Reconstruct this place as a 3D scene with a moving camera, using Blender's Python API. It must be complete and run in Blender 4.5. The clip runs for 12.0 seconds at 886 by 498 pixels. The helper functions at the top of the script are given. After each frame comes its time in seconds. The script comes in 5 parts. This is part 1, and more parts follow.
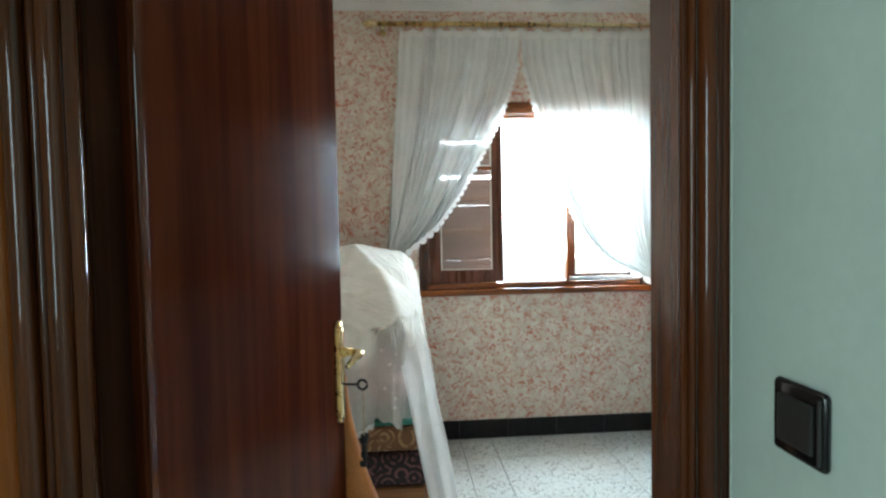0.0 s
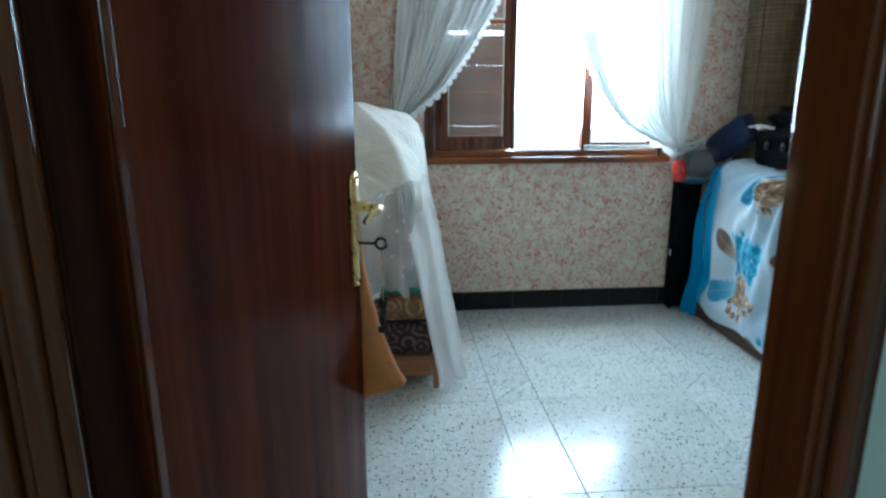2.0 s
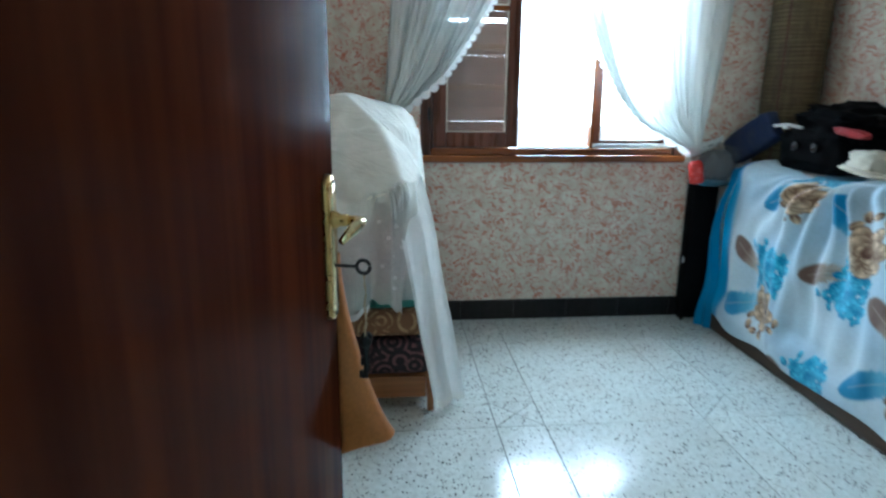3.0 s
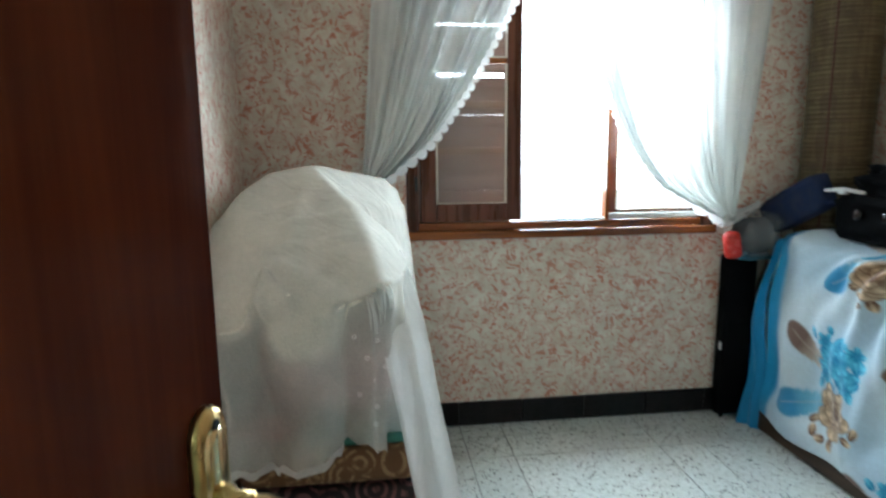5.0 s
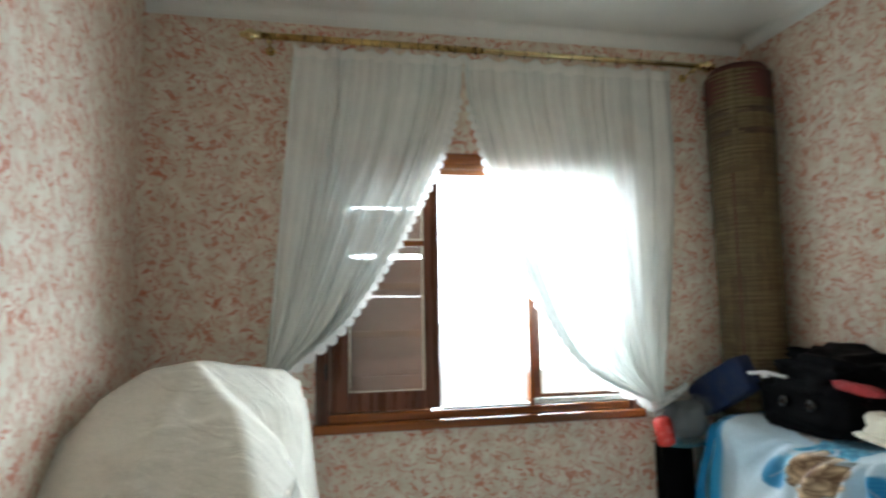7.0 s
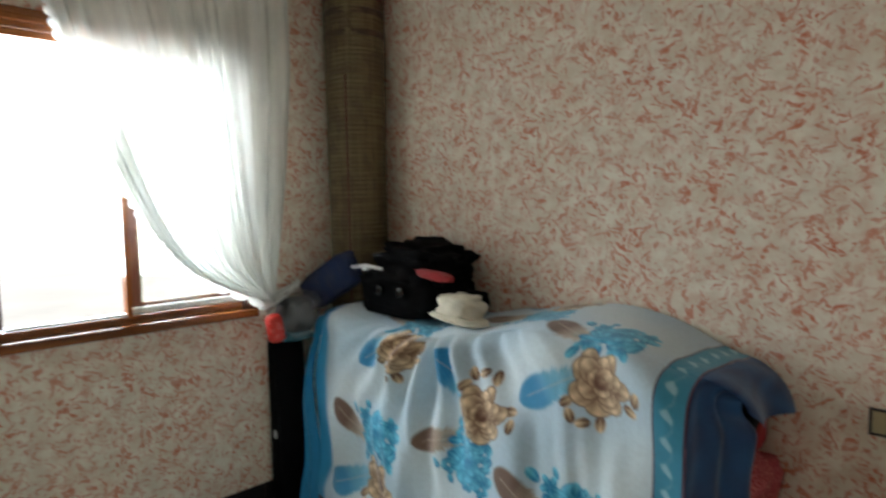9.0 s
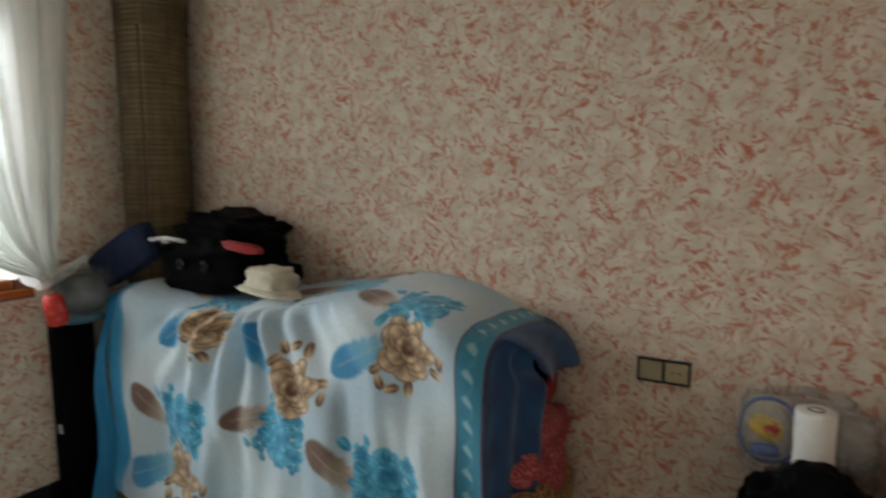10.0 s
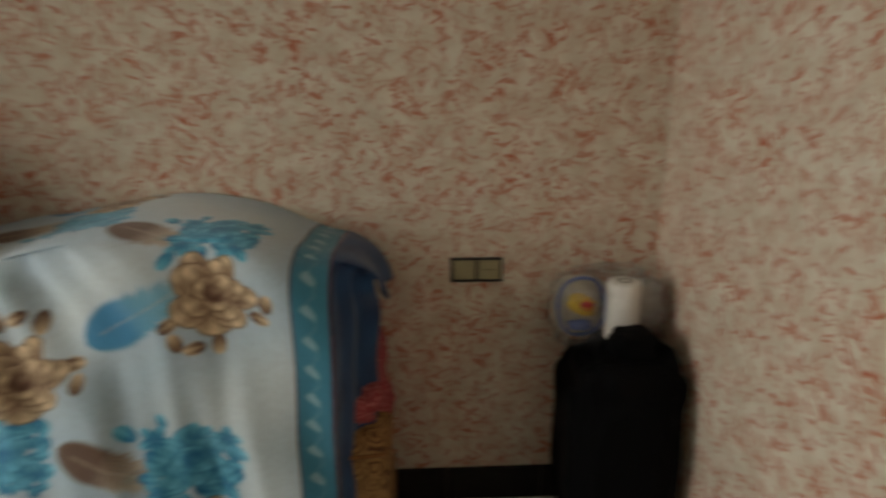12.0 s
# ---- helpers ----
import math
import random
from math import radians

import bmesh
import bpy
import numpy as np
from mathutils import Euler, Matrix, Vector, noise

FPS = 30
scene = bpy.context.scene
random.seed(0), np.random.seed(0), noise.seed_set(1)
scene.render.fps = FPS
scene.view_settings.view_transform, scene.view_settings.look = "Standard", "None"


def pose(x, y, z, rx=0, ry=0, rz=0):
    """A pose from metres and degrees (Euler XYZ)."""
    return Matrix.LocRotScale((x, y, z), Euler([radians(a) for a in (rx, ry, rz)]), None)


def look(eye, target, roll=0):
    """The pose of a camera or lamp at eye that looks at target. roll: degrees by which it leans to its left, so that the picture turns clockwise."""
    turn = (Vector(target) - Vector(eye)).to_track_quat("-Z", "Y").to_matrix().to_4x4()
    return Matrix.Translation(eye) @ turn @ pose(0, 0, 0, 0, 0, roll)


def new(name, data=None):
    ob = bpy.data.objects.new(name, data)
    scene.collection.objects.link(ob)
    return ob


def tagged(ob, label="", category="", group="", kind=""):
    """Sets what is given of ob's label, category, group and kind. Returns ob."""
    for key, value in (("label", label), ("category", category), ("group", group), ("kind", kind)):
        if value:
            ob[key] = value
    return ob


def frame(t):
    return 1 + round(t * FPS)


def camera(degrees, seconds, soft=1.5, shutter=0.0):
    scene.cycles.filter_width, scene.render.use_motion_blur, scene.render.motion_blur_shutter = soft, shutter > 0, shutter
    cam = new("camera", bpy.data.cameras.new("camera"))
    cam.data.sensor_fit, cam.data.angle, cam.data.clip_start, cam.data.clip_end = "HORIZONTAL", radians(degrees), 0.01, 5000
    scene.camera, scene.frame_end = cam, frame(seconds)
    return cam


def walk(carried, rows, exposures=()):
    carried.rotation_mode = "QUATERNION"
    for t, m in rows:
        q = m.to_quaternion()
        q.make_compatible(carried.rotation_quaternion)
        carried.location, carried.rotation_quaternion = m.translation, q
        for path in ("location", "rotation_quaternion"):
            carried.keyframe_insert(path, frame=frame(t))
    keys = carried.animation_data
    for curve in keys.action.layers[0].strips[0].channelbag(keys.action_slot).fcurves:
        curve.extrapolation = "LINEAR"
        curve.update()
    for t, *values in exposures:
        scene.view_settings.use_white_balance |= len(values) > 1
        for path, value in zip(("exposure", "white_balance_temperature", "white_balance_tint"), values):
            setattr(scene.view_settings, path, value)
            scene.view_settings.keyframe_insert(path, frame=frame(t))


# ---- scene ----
cam = camera(71.9, 12.0, soft=2.4, shutter=0.5)
PATH = [
    (0, (0.115, 0.374, 1.449), (0.267, 2.366, 1.358), -1.1),
    (0.5, (0.107, 0.38, 1.441), (0.249, 2.37, 1.312), -0.7),
    (1, (0.099, 0.409, 1.425), (0.235, 2.39, 1.189), -1.0),
    (1.5, (0.088, 0.473, 1.388), (0.239, 2.435, 1.034), -0.0),
    (2, (0.044, 0.581, 1.356), (0.213, 2.515, 0.875), -0.1),
    (2.5, (0.007, 0.723, 1.34), (0.275, 2.628, 0.794), 0.4),
    (3, (0.062, 0.874, 1.336), (0.247, 2.804, 0.843), 0.6),
    (3.2, (0.108, 0.952, 1.346), (0.232, 2.889, 0.864), 0.7),
    (4.8, (0.094, 1.42, 1.39), (0.351, 3.371, 1.034), -0.6),
    (5, (0.096, 1.468, 1.396), (0.325, 3.427, 1.067), -0.6),
    (5.5, (0.146, 1.59, 1.414), (0.215, 3.581, 1.231), -0.6),
    (6, (0.225, 1.605, 1.448), (0.261, 3.605, 1.471), 0.4),
    (6.5, (0.247, 1.606, 1.478), (0.414, 3.592, 1.643), -1.9),
    (7, (0.268, 1.6, 1.488), (0.671, 3.549, 1.683), -1.0),
    (7.5, (0.304, 1.589, 1.492), (1.033, 3.443, 1.667), -0.6),
    (7.7, (0.306, 1.598, 1.487), (1.17, 3.393, 1.668), -0.6),
    (9.3, (0.447, 1.664, 1.48), (1.933, 2.985, 1.269), -0.6),
    (9.5, (0.462, 1.638, 1.454), (2.013, 2.882, 1.24), -0.3),
    (10, (0.476, 1.619, 1.461), (2.203, 2.6, 1.22), -0.0),
    (10.5, (0.485, 1.649, 1.457), (2.287, 2.444, 1.108), 0.7),
    (11, (0.535, 1.753, 1.407), (2.33, 2.512, 0.958), 0.3),
    (11.5, (0.631, 1.959, 1.396), (2.482, 2.536, 0.908), -3.0),
    (12, (0.63, 2.143, 1.403), (2.558, 2.041, 0.882), -0.0),
]
walk(cam, [(t, look(eye, target, roll)) for t, eye, target, roll in PATH], ((0.0, 0.95, 5600.0, 4.0), (2.5, 0.53, 4750.0, -2.0), (3.2, 0.55, 4900.0, 0.0), (5.5, 0.62, 5600.0, 3.0), (6.5, 0.62, 5700.0, 4.0), (7.5, 0.45, 5950.0, 5.0), (9.5, 0.18, 6300.0, 8.0), (10.4, 0.02, 6500.0, 9.0), (11.2, 0.05, 6550.0, 8.0), (12.0, -0.3, 7400.0, 11.0)))

# light and wall colour settings
SKY_STRENGTH = 0.12
WINDOW_POWER = 112.0
CORRIDOR_POWER = 7.0
HAZE = 1.8
WALL_PINK_A = (0.50, 0.12, 0.06)
WALL_PINK_B = (0.60, 0.22, 0.12)
WALL_GROUND_A = (0.68, 0.59, 0.47)
WALL_GROUND_B = (0.80, 0.745, 0.63)

# ---- world, sun and window light ----
world = bpy.data.worlds.new("sky")
scene.world = world
world.use_nodes = True
wn = world.node_tree.nodes
sky = wn.new("ShaderNodeTexSky")
sky.sky_type = "NISHITA"
sky.sun_disc = False
sky.sun_elevation = radians(48)
sky.sun_rotation = radians(200)
sky.dust_density = 4.0
wn["Background"].inputs["Strength"].default_value = SKY_STRENGTH
world.node_tree.links.new(sky.outputs[0], wn["Background"].inputs["Color"])

sun = new("sun", bpy.data.lights.new("sun", "SUN"))
sun.data.energy, sun.data.angle, sun.data.color = 4.0, radians(0.5), (1.0, 0.95, 0.88)
sun.matrix_world = look((-2, -6, 9), (0, 0, 0))


def opening_light(name, eye, target, w, h, power, colour):
    ob = new(name, bpy.data.lights.new(name, "AREA"))
    ob.data.shape, ob.data.size, ob.data.size_y = "RECTANGLE", w, h
    ob.data.energy, ob.data.color = power, colour
    ob.matrix_world = look(eye, target)
    return ob


opening_light("window_daylight", (1.06, 4.86, 1.70), (0.70, 3.0, 1.24), 1.5, 1.15, WINDOW_POWER, (0.93, 0.98, 1.0))
opening_light("corridor_daylight", (-0.60, -0.35, 1.65), (0.5, 0.45, 1.35), 0.6, 0.9, CORRIDOR_POWER, (0.86, 1.0, 0.94))

# ---- materials ----


class Mat:
    """A small helper round a node tree."""

    def __init__(self, name, colour=(0.5, 0.5, 0.5), rough=0.6, **more):
        self.m = bpy.data.materials.new(name)
        self.m.use_nodes = True
        self.t = self.m.node_tree
        self.b = self.t.nodes["Principled BSDF"]
        self.set("Base Color", colour)
        self.set("Roughness", rough)
        for key, value in more.items():
            self.set(key.replace("_", " "), value)

    def set(self, key, value):
        s = self.b.inputs[key]
        if hasattr(value, "links"):
            self.t.links.new(value, s)
        elif isinstance(value, (tuple, list)):
            s.default_value = (*value, 1.0)[:4]
        else:
            s.default_value = value

    def node(self, kind, **inputs):
        n = self.t.nodes.new("ShaderNode" + kind)
        for key, value in inputs.items():
            s = n.inputs[key.replace("_", " ")]
            if hasattr(value, "links"):
                self.t.links.new(value, s)
            else:
                s.default_value = value
        return n

    def where(self, scale=(1, 1, 1), turn=(0, 0, 0)):
        c = self.t.nodes.new("ShaderNodeTexCoord")
        m = self.node("Mapping", Vector=c.outputs["Object"])
        m.inputs["Scale"].default_value = scale
        m.inputs["Rotation"].default_value = turn
        return m.outputs[0]

    def noise(self, vec, scale, detail=3.0, rough=0.55, distortion=0.0):
        n = self.node("TexNoise", Vector=vec, Scale=scale, Detail=detail, Roughness=rough, Distortion=distortion)
        return n.outputs["Fac"]

    def math(self, op, a, b=0.0, c=0.0):
        n = self.t.nodes.new("ShaderNodeMath")
        n.operation = op
        for s, v in zip(n.inputs, (a, b, c)):
            if hasattr(v, "links"):
                self.t.links.new(v, s)
            else:
                s.default_value = v
        return n.outputs[0]

    def step(self, v, lo, hi, a=0.0, b=1.0):
        n = self.node("MapRange", Value=v)
        n.interpolation_type = "SMOOTHSTEP"
        for k, x in zip(("From Min", "From Max", "To Min", "To Max"), (lo, hi, a, b)):
            n.inputs[k].default_value = x
        return n.outputs[0]

    def mix(self, fac, a, b):
        n = self.t.nodes.new("ShaderNodeMix")
        n.data_type = "RGBA"
        for key, v in ((0, fac), (6, a), (7, b)):
            s = n.inputs[key]
            if hasattr(v, "links"):
                self.t.links.new(v, s)
            elif isinstance(v, (tuple, list)):
                s.default_value = (*v, 1.0)[:4]
            else:
                s.default_value = v
        return n.outputs[2]

    def bump(self, height, strength=0.3, distance=0.01):
        n = self.node("Bump", Height=height, Strength=strength, Distance=distance)
        self.set("Normal", n.outputs[0])


def plain(name, colour, rough=0.6, vary=0.18, scale=9.0, bump=0.15, fine=120.0, **more):
    """A surface with soft mottling at one scale and fine grain at another."""
    m = Mat(name, colour, rough, **more)
    v = m.where()
    big, small = m.noise(v, scale, 4), m.noise(v, fine, 2)
    f = m.math("ADD", m.math("MULTIPLY", big, 0.7), m.math("MULTIPLY", small, 0.3))
    dark = tuple(c * (1 - vary) for c in colour)
    light = tuple(min(1.0, c * (1 + vary)) for c in colour)
    m.set("Base Color", m.mix(m.step(f, 0.3, 0.7), dark, light))
    m.set("Roughness", m.step(big, 0.25, 0.75, max(0.02, rough * 0.8), min(1.0, rough * 1.2)))
    if bump:
        m.bump(small, bump, 0.002)
    return m.m


def wallpaper():
    """Cream paper with short torn strokes in several directions; u runs along a wall, v up it."""
    m = Mat("flaked_wallpaper", rough=0.78)
    v3 = m.where()
    sep = m.node("SeparateXYZ", Vector=v3)
    flat = m.node("CombineXYZ", X=m.math("ADD", sep.outputs[0], sep.outputs[1]), Y=sep.outputs[2], Z=0.0).outputs[0]
    bend = m.node("TexNoise", Vector=flat, Scale=11.0, Detail=2.0)
    w = m.node("VectorMath", Vector=bend.outputs["Color"])
    w.operation = "MULTIPLY_ADD"
    w.inputs[1].default_value = (0.075, 0.075, 0.0)
    m.t.links.new(flat, w.inputs[2])
    w = w.outputs[0]
    strokes = None
    for k, (turn, along, across, cut) in enumerate(((25, 19.0, 48.0, 0.570), (80, 21.0, 54.0, 0.575), (140, 18.0, 46.0, 0.570), (-28, 25.0, 60.0, 0.583), (55, 30.0, 70.0, 0.583))):
        tilt = m.node("Mapping", Vector=w)
        tilt.inputs["Rotation"].default_value = (0.0, 0.0, radians(turn))
        tilt.inputs["Location"].default_value = (3.7 * k, 1.9 * k, 0.0)
        squeeze = m.node("Mapping", Vector=tilt.outputs[0])
        squeeze.inputs["Scale"].default_value = (along, across, 1.0)
        grain = m.noise(squeeze.outputs[0], 1.0, 3.0, 0.55)
        here = m.step(m.noise(tilt.outputs[0], 13.0, 2.0), 0.44, 0.53)
        one = m.math("MULTIPLY", m.step(grain, cut, cut + 0.035), here)
        strokes = one if strokes is None else m.math("MAXIMUM", strokes, one)
    torn = m.step(m.noise(flat, 75.0, 3.0, 0.6, 0.8), 0.36, 0.5, 0.35, 1.0)
    strokes = m.math("MULTIPLY", strokes, torn)
    strokes = m.math("MULTIPLY", strokes, m.step(m.noise(flat, 5.0, 2.0), 0.3, 0.65, 0.62, 1.0))
    pink = m.mix(m.noise(flat, 16.0, 2.0), WALL_PINK_A, WALL_PINK_B)
    ground = m.mix(m.step(m.noise(flat, 13.0, 4.0), 0.35, 0.7), WALL_GROUND_A, WALL_GROUND_B)
    blush = m.step(m.noise(flat, 24.0, 3.0), 0.50, 0.66, 0.0, 0.22)
    ground = m.mix(blush, ground, WALL_PINK_B)
    m.set("Base Color", m.mix(strokes, ground, pink))
    m.bump(m.math("ADD", m.math("MULTIPLY", strokes, 0.6), m.noise(flat, 260.0, 2.0)), 0.25, 0.0015)
    return m.m


def terrazzo():
    m = Mat("terrazzo", rough=0.16)
    v = m.where()
    info = m.t.nodes.new("ShaderNodeObjectInfo")
    v = m.node("VectorMath", Vector=v).outputs[0]
    base = m.mix(m.step(m.noise(v, 40.0, 3.0), 0.3, 0.7), (0.62, 0.65, 0.60), (0.76, 0.80, 0.75))
    base = m.mix(m.step(m.noise(v, 2.2, 3.0), 0.4, 0.75, 0.0, 0.35), base, (0.50, 0.48, 0.40))
    out = base
    for scale, few, size, dark in ((72.0, 0.22, 0.38, (0.035, 0.035, 0.03)), (120.0, 0.17, 0.36, (0.12, 0.10, 0.08)), (50.0, 0.10, 0.26, (0.20, 0.19, 0.16))):
        vor = m.node("TexVoronoi", Vector=v, Scale=scale)
        sep = m.node("SeparateColor", Color=vor.outputs["Color"])
        near = m.step(vor.outputs["Distance"], size * 0.75, size, 1.0, 0.0)
        chosen = m.math("LESS_THAN", sep.outputs[0], few)
        out = m.mix(m.math("MULTIPLY", near, chosen), out, dark)
    tone = m.step(info.outputs["Random"], 0.0, 1.0, 0.92, 1.0)
    hsv = m.node("HueSaturation", Color=out, Value=tone)
    m.set("Base Color", hsv.outputs[0])
    m.set("Roughness", m.step(m.noise(v, 7.0, 4.0), 0.3, 0.75, 0.10, 0.26))
    m.bump(m.noise(v, 9.0, 3.0), 0.04, 0.004)
    return m.m


def wood(name, dark, light, rough=0.25, along=2, coat=0.4, streak=38.0, bump=0.08, spec=0.3, polish=0.12, index=1.4):
    m = Mat(name, rough=rough, Coat_Weight=coat, Coat_Roughness=polish, Coat_IOR=index, Specular_IOR_Level=spec)
    s = [streak, streak, streak]
    s[along] = streak * 0.035
    v = m.where(tuple(s))
    grain = m.noise(v, 1.0, 5.0, 0.65, 0.4)
    s2 = [7.0, 7.0, 7.0]
    s2[along] = 0.6
    broad = m.noise(m.where(tuple(s2)), 1.0, 3.0)
    f = m.math("ADD", m.math("MULTIPLY", grain, 0.55), m.math("MULTIPLY", broad, 0.45))
    m.set("Base Color", m.mix(m.step(f, 0.32, 0.68), dark, light))
    m.set("Roughness", m.step(grain, 0.3, 0.8, rough * 0.75, rough * 1.35))
    m.bump(grain, bump, 0.003)
    m.set("Coat Normal", m.b.inputs["Normal"].links[0].from_socket)
    return m.m


def sheer(name, colour, see=0.35, glow=0.5, crease=0.0, stretch=(1, 1, 1), gathered=False):
    """A thin woven cloth: part open weave, part cloth that lets light through."""
    m = Mat(name, colour, 0.9)
    v = m.where()
    weave = m.noise(v, 420.0, 1.0)
    broad = m.noise(v, 5.0, 3.0)
    hole = m.t.nodes.new("ShaderNodeBsdfTransparent")
    back = m.node("BsdfTranslucent", Color=(*colour, 1.0))
    front = m.node("BsdfDiffuse", Color=(*colour, 1.0))
    if crease:
        w = m.where(stretch)
        ridge = m.math("ABSOLUTE", m.math("SUBTRACT", m.noise(w, 1.0, 3.0, 0.5, 0.8), 0.5))
        lump = m.math("ADD", m.step(ridge, 0.0, 0.16, 1.0, 0.0), m.math("MULTIPLY", m.noise(w, 3.1, 3.0, 0.5, 0.6), 0.5))
        lump = m.math("ADD", lump, m.math("MULTIPLY", weave, 0.02))
        b = m.node("Bump", Height=lump, Strength=0.8, Distance=crease)
        m.t.links.new(b.outputs[0], front.inputs["Normal"])
        m.t.links.new(b.outputs[0], back.inputs["Normal"])
    thin = 1.0
    if gathered:
        a = m.t.nodes.new("ShaderNodeVertexColor")
        a.layer_name = "print"
        thin = m.node("SeparateColor", Color=a.outputs[0]).outputs[0]
    cloth = m.node("MixShader", Fac=m.math("MULTIPLY", m.math("MULTIPLY_ADD", thin, 0.9, 0.1), glow))
    m.t.links.new(front.outputs[0], cloth.inputs[1])
    m.t.links.new(back.outputs[0], cloth.inputs[2])
    open_ = m.math("ADD", m.step(weave, 0.35, 0.65, see - 0.08, see + 0.08), m.step(broad, 0.3, 0.7, -0.05, 0.05))
    whole = m.node("MixShader", Fac=m.math("MULTIPLY", open_, thin))
    m.t.links.new(cloth.outputs[0], whole.inputs[1])
    m.t.links.new(hole.outputs[0], whole.inputs[2])
    m.t.links.new(whole.outputs[0], m.t.nodes["Material Output"].inputs["Surface"])
    m.t.nodes.remove(m.b)
    return m.m


def printed(name):
    """Cloth with a print that is held in the mesh."""
    m = Mat(name, rough=0.8, Sheen_Weight=0.25)
    a = m.t.nodes.new("ShaderNodeVertexColor")
    a.layer_name = "print"
    v = m.where()
    hsv = m.node("HueSaturation", Color=a.outputs[0], Value=m.step(m.noise(v, 70.0, 3.0), 0.3, 0.7, 0.94, 1.03))
    m.set("Base Color", hsv.outputs[0])
    m.bump(m.math("ADD", m.noise(v, 300.0, 2.0), m.math("MULTIPLY", m.noise(v, 22.0, 3.0), 3.0)), 0.22, 0.003)
    return m.m


def straw():
    m = Mat("woven_straw", rough=0.7)
    v = m.where()
    bands = m.noise(m.where((4.0, 4.0, 110.0)), 1.0, 2.0)
    strips = m.noise(m.where((60.0, 60.0, 2.0)), 1.0, 2.0)
    f = m.math("ADD", m.math("MULTIPLY", bands, 0.6), m.math("MULTIPLY", strips, 0.4))
    c = m.mix(m.step(f, 0.34, 0.66), (0.085, 0.055, 0.022), (0.165, 0.122, 0.055))
    c = m.mix(m.step(m.noise(m.where((14.0, 14.0, 7.0)), 1.0, 1.0), 0.58, 0.62, 0.0, 0.55), c, (0.07, 0.045, 0.022))
    m.set("Base Color", c)
    m.bump(f, 0.5, 0.004)
    return m.m


def patterned(name, ground, mark, scale):
    """Upholstery with a woven, repeating figure."""
    m = Mat(name, rough=0.85)
    v = m.where()
    vor = m.node("TexVoronoi", Vector=v, Scale=scale)
    wav = m.math("SINE", m.math("MULTIPLY", vor.outputs["Distance"], 26.0))
    f = m.math("MULTIPLY", m.step(wav, 0.0, 0.5), m.step(m.noise(v, scale * 2.0, 3.0, 0.6, 1.2), 0.38, 0.52))
    m.set("Base Color", m.mix(f, ground, mark))
    m.bump(m.noise(v, 250.0, 2.0), 0.4, 0.002)
    return m.m


def glass(name, tint=(1, 1, 1), rough=0.02):
    m = Mat(name, tint, rough, Transmission_Weight=1.0, IOR=1.45)
    return m.m


WALLPAPER = wallpaper()
TERRAZZO = terrazzo()
MAHOGANY = wood("dark_mahogany_varnish", (0.042, 0.0085, 0.004), (0.116, 0.026, 0.0095), 0.4, coat=0.18, streak=20.0, bump=0.42, spec=0.0, polish=0.14)
CASING = wood("brown_casing_varnish", (0.022, 0.006, 0.002), (0.115, 0.030, 0.008), 0.3, coat=0.8, spec=0.0, polish=0.07, index=1.5)
# near-black copy of the frame wood: the left jamb's shade is in the colour
JAMB_SHADED = wood("dull_shaded_jamb", (0.013, 0.0055, 0.003), (0.027, 0.011, 0.006), 0.8, coat=0.0, spec=0.0)
# brighter orange copy of the casing wood, with the light on it painted in
CASING_LIT = wood("orange_lit_casing_varnish", (0.13, 0.034, 0.005), (0.26, 0.075, 0.012), 0.25, coat=0.4, spec=0.1)
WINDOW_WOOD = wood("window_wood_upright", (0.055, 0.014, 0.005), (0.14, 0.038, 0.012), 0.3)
# level window wood: base raised to orange, the sill's daylight is in the colour
SILL_WOOD_LIT = wood("window_wood_level_lit", (0.11, 0.032, 0.007), (0.32, 0.10, 0.022), 0.2, along=0)
BENCH_WOOD = wood("honey_bench_wood", (0.20, 0.08, 0.02), (0.36, 0.16, 0.05), 0.4, along=0)
RAIL_WOOD = wood("dark_bed_rail", (0.03, 0.018, 0.01), (0.10, 0.06, 0.035), 0.5, along=1, coat=0.1)
SHUTTER_WOOD = wood("brown_shutter_paint", (0.16, 0.11, 0.08), (0.25, 0.18, 0.14), 0.6, along=0, coat=0.0)
BRASS = plain("aged_brass", (0.55, 0.38, 0.14), 0.28, 0.25, 40.0, 0.1, Metallic=1.0)
BRIGHT_BRASS = plain("polished_brass", (0.72, 0.60, 0.32), 0.2, 0.15, 30.0, 0.05, Metallic=1.0)
IRON = plain("black_iron", (0.02, 0.02, 0.02), 0.4, 0.3, Metallic=0.6)
STRING = plain("beige_string", (0.45, 0.36, 0.24), 0.9)
CORRIDOR_PAINT = plain("pale_green_wall_paint", (0.60, 0.66, 0.58), 0.6, 0.05, 2.0, 0.12, 60.0)
CEILING_PAINT = plain("white_ceiling_paint", (0.78, 0.78, 0.74), 0.8, 0.04, 2.0, 0.1)
SKIRTING = plain("black_skirting_tile", (0.012, 0.011, 0.011), 0.4, 0.4, 30.0, 0.05, Specular_IOR_Level=0.25)
GROUT = plain("dark_joint", (0.09, 0.09, 0.08), 0.85)
CURTAIN = sheer("sheer_white_voile", (0.90, 0.92, 0.88), 0.24, 0.20, 0.008, (22, 22, 1.2), True)
GATHERED = sheer("bunched_white_voile", (0.90, 0.92, 0.88), 0.05, 0.10, 0.006, (9, 40, 40))
LACE = sheer("white_lace", (0.88, 0.88, 0.84), 0.08, 0.5)
SHEET = sheer("thin_cream_sheet", (0.93, 0.91, 0.83), 0.52, 0.12, 0.006, (5.0, 12.0, 3.0))
TAIL = sheer("sheer_white_tail", (0.90, 0.90, 0.88), 0.14, 0.25, 0.004, (9, 9, 1.5))
PRINT = printed("printed_cotton")
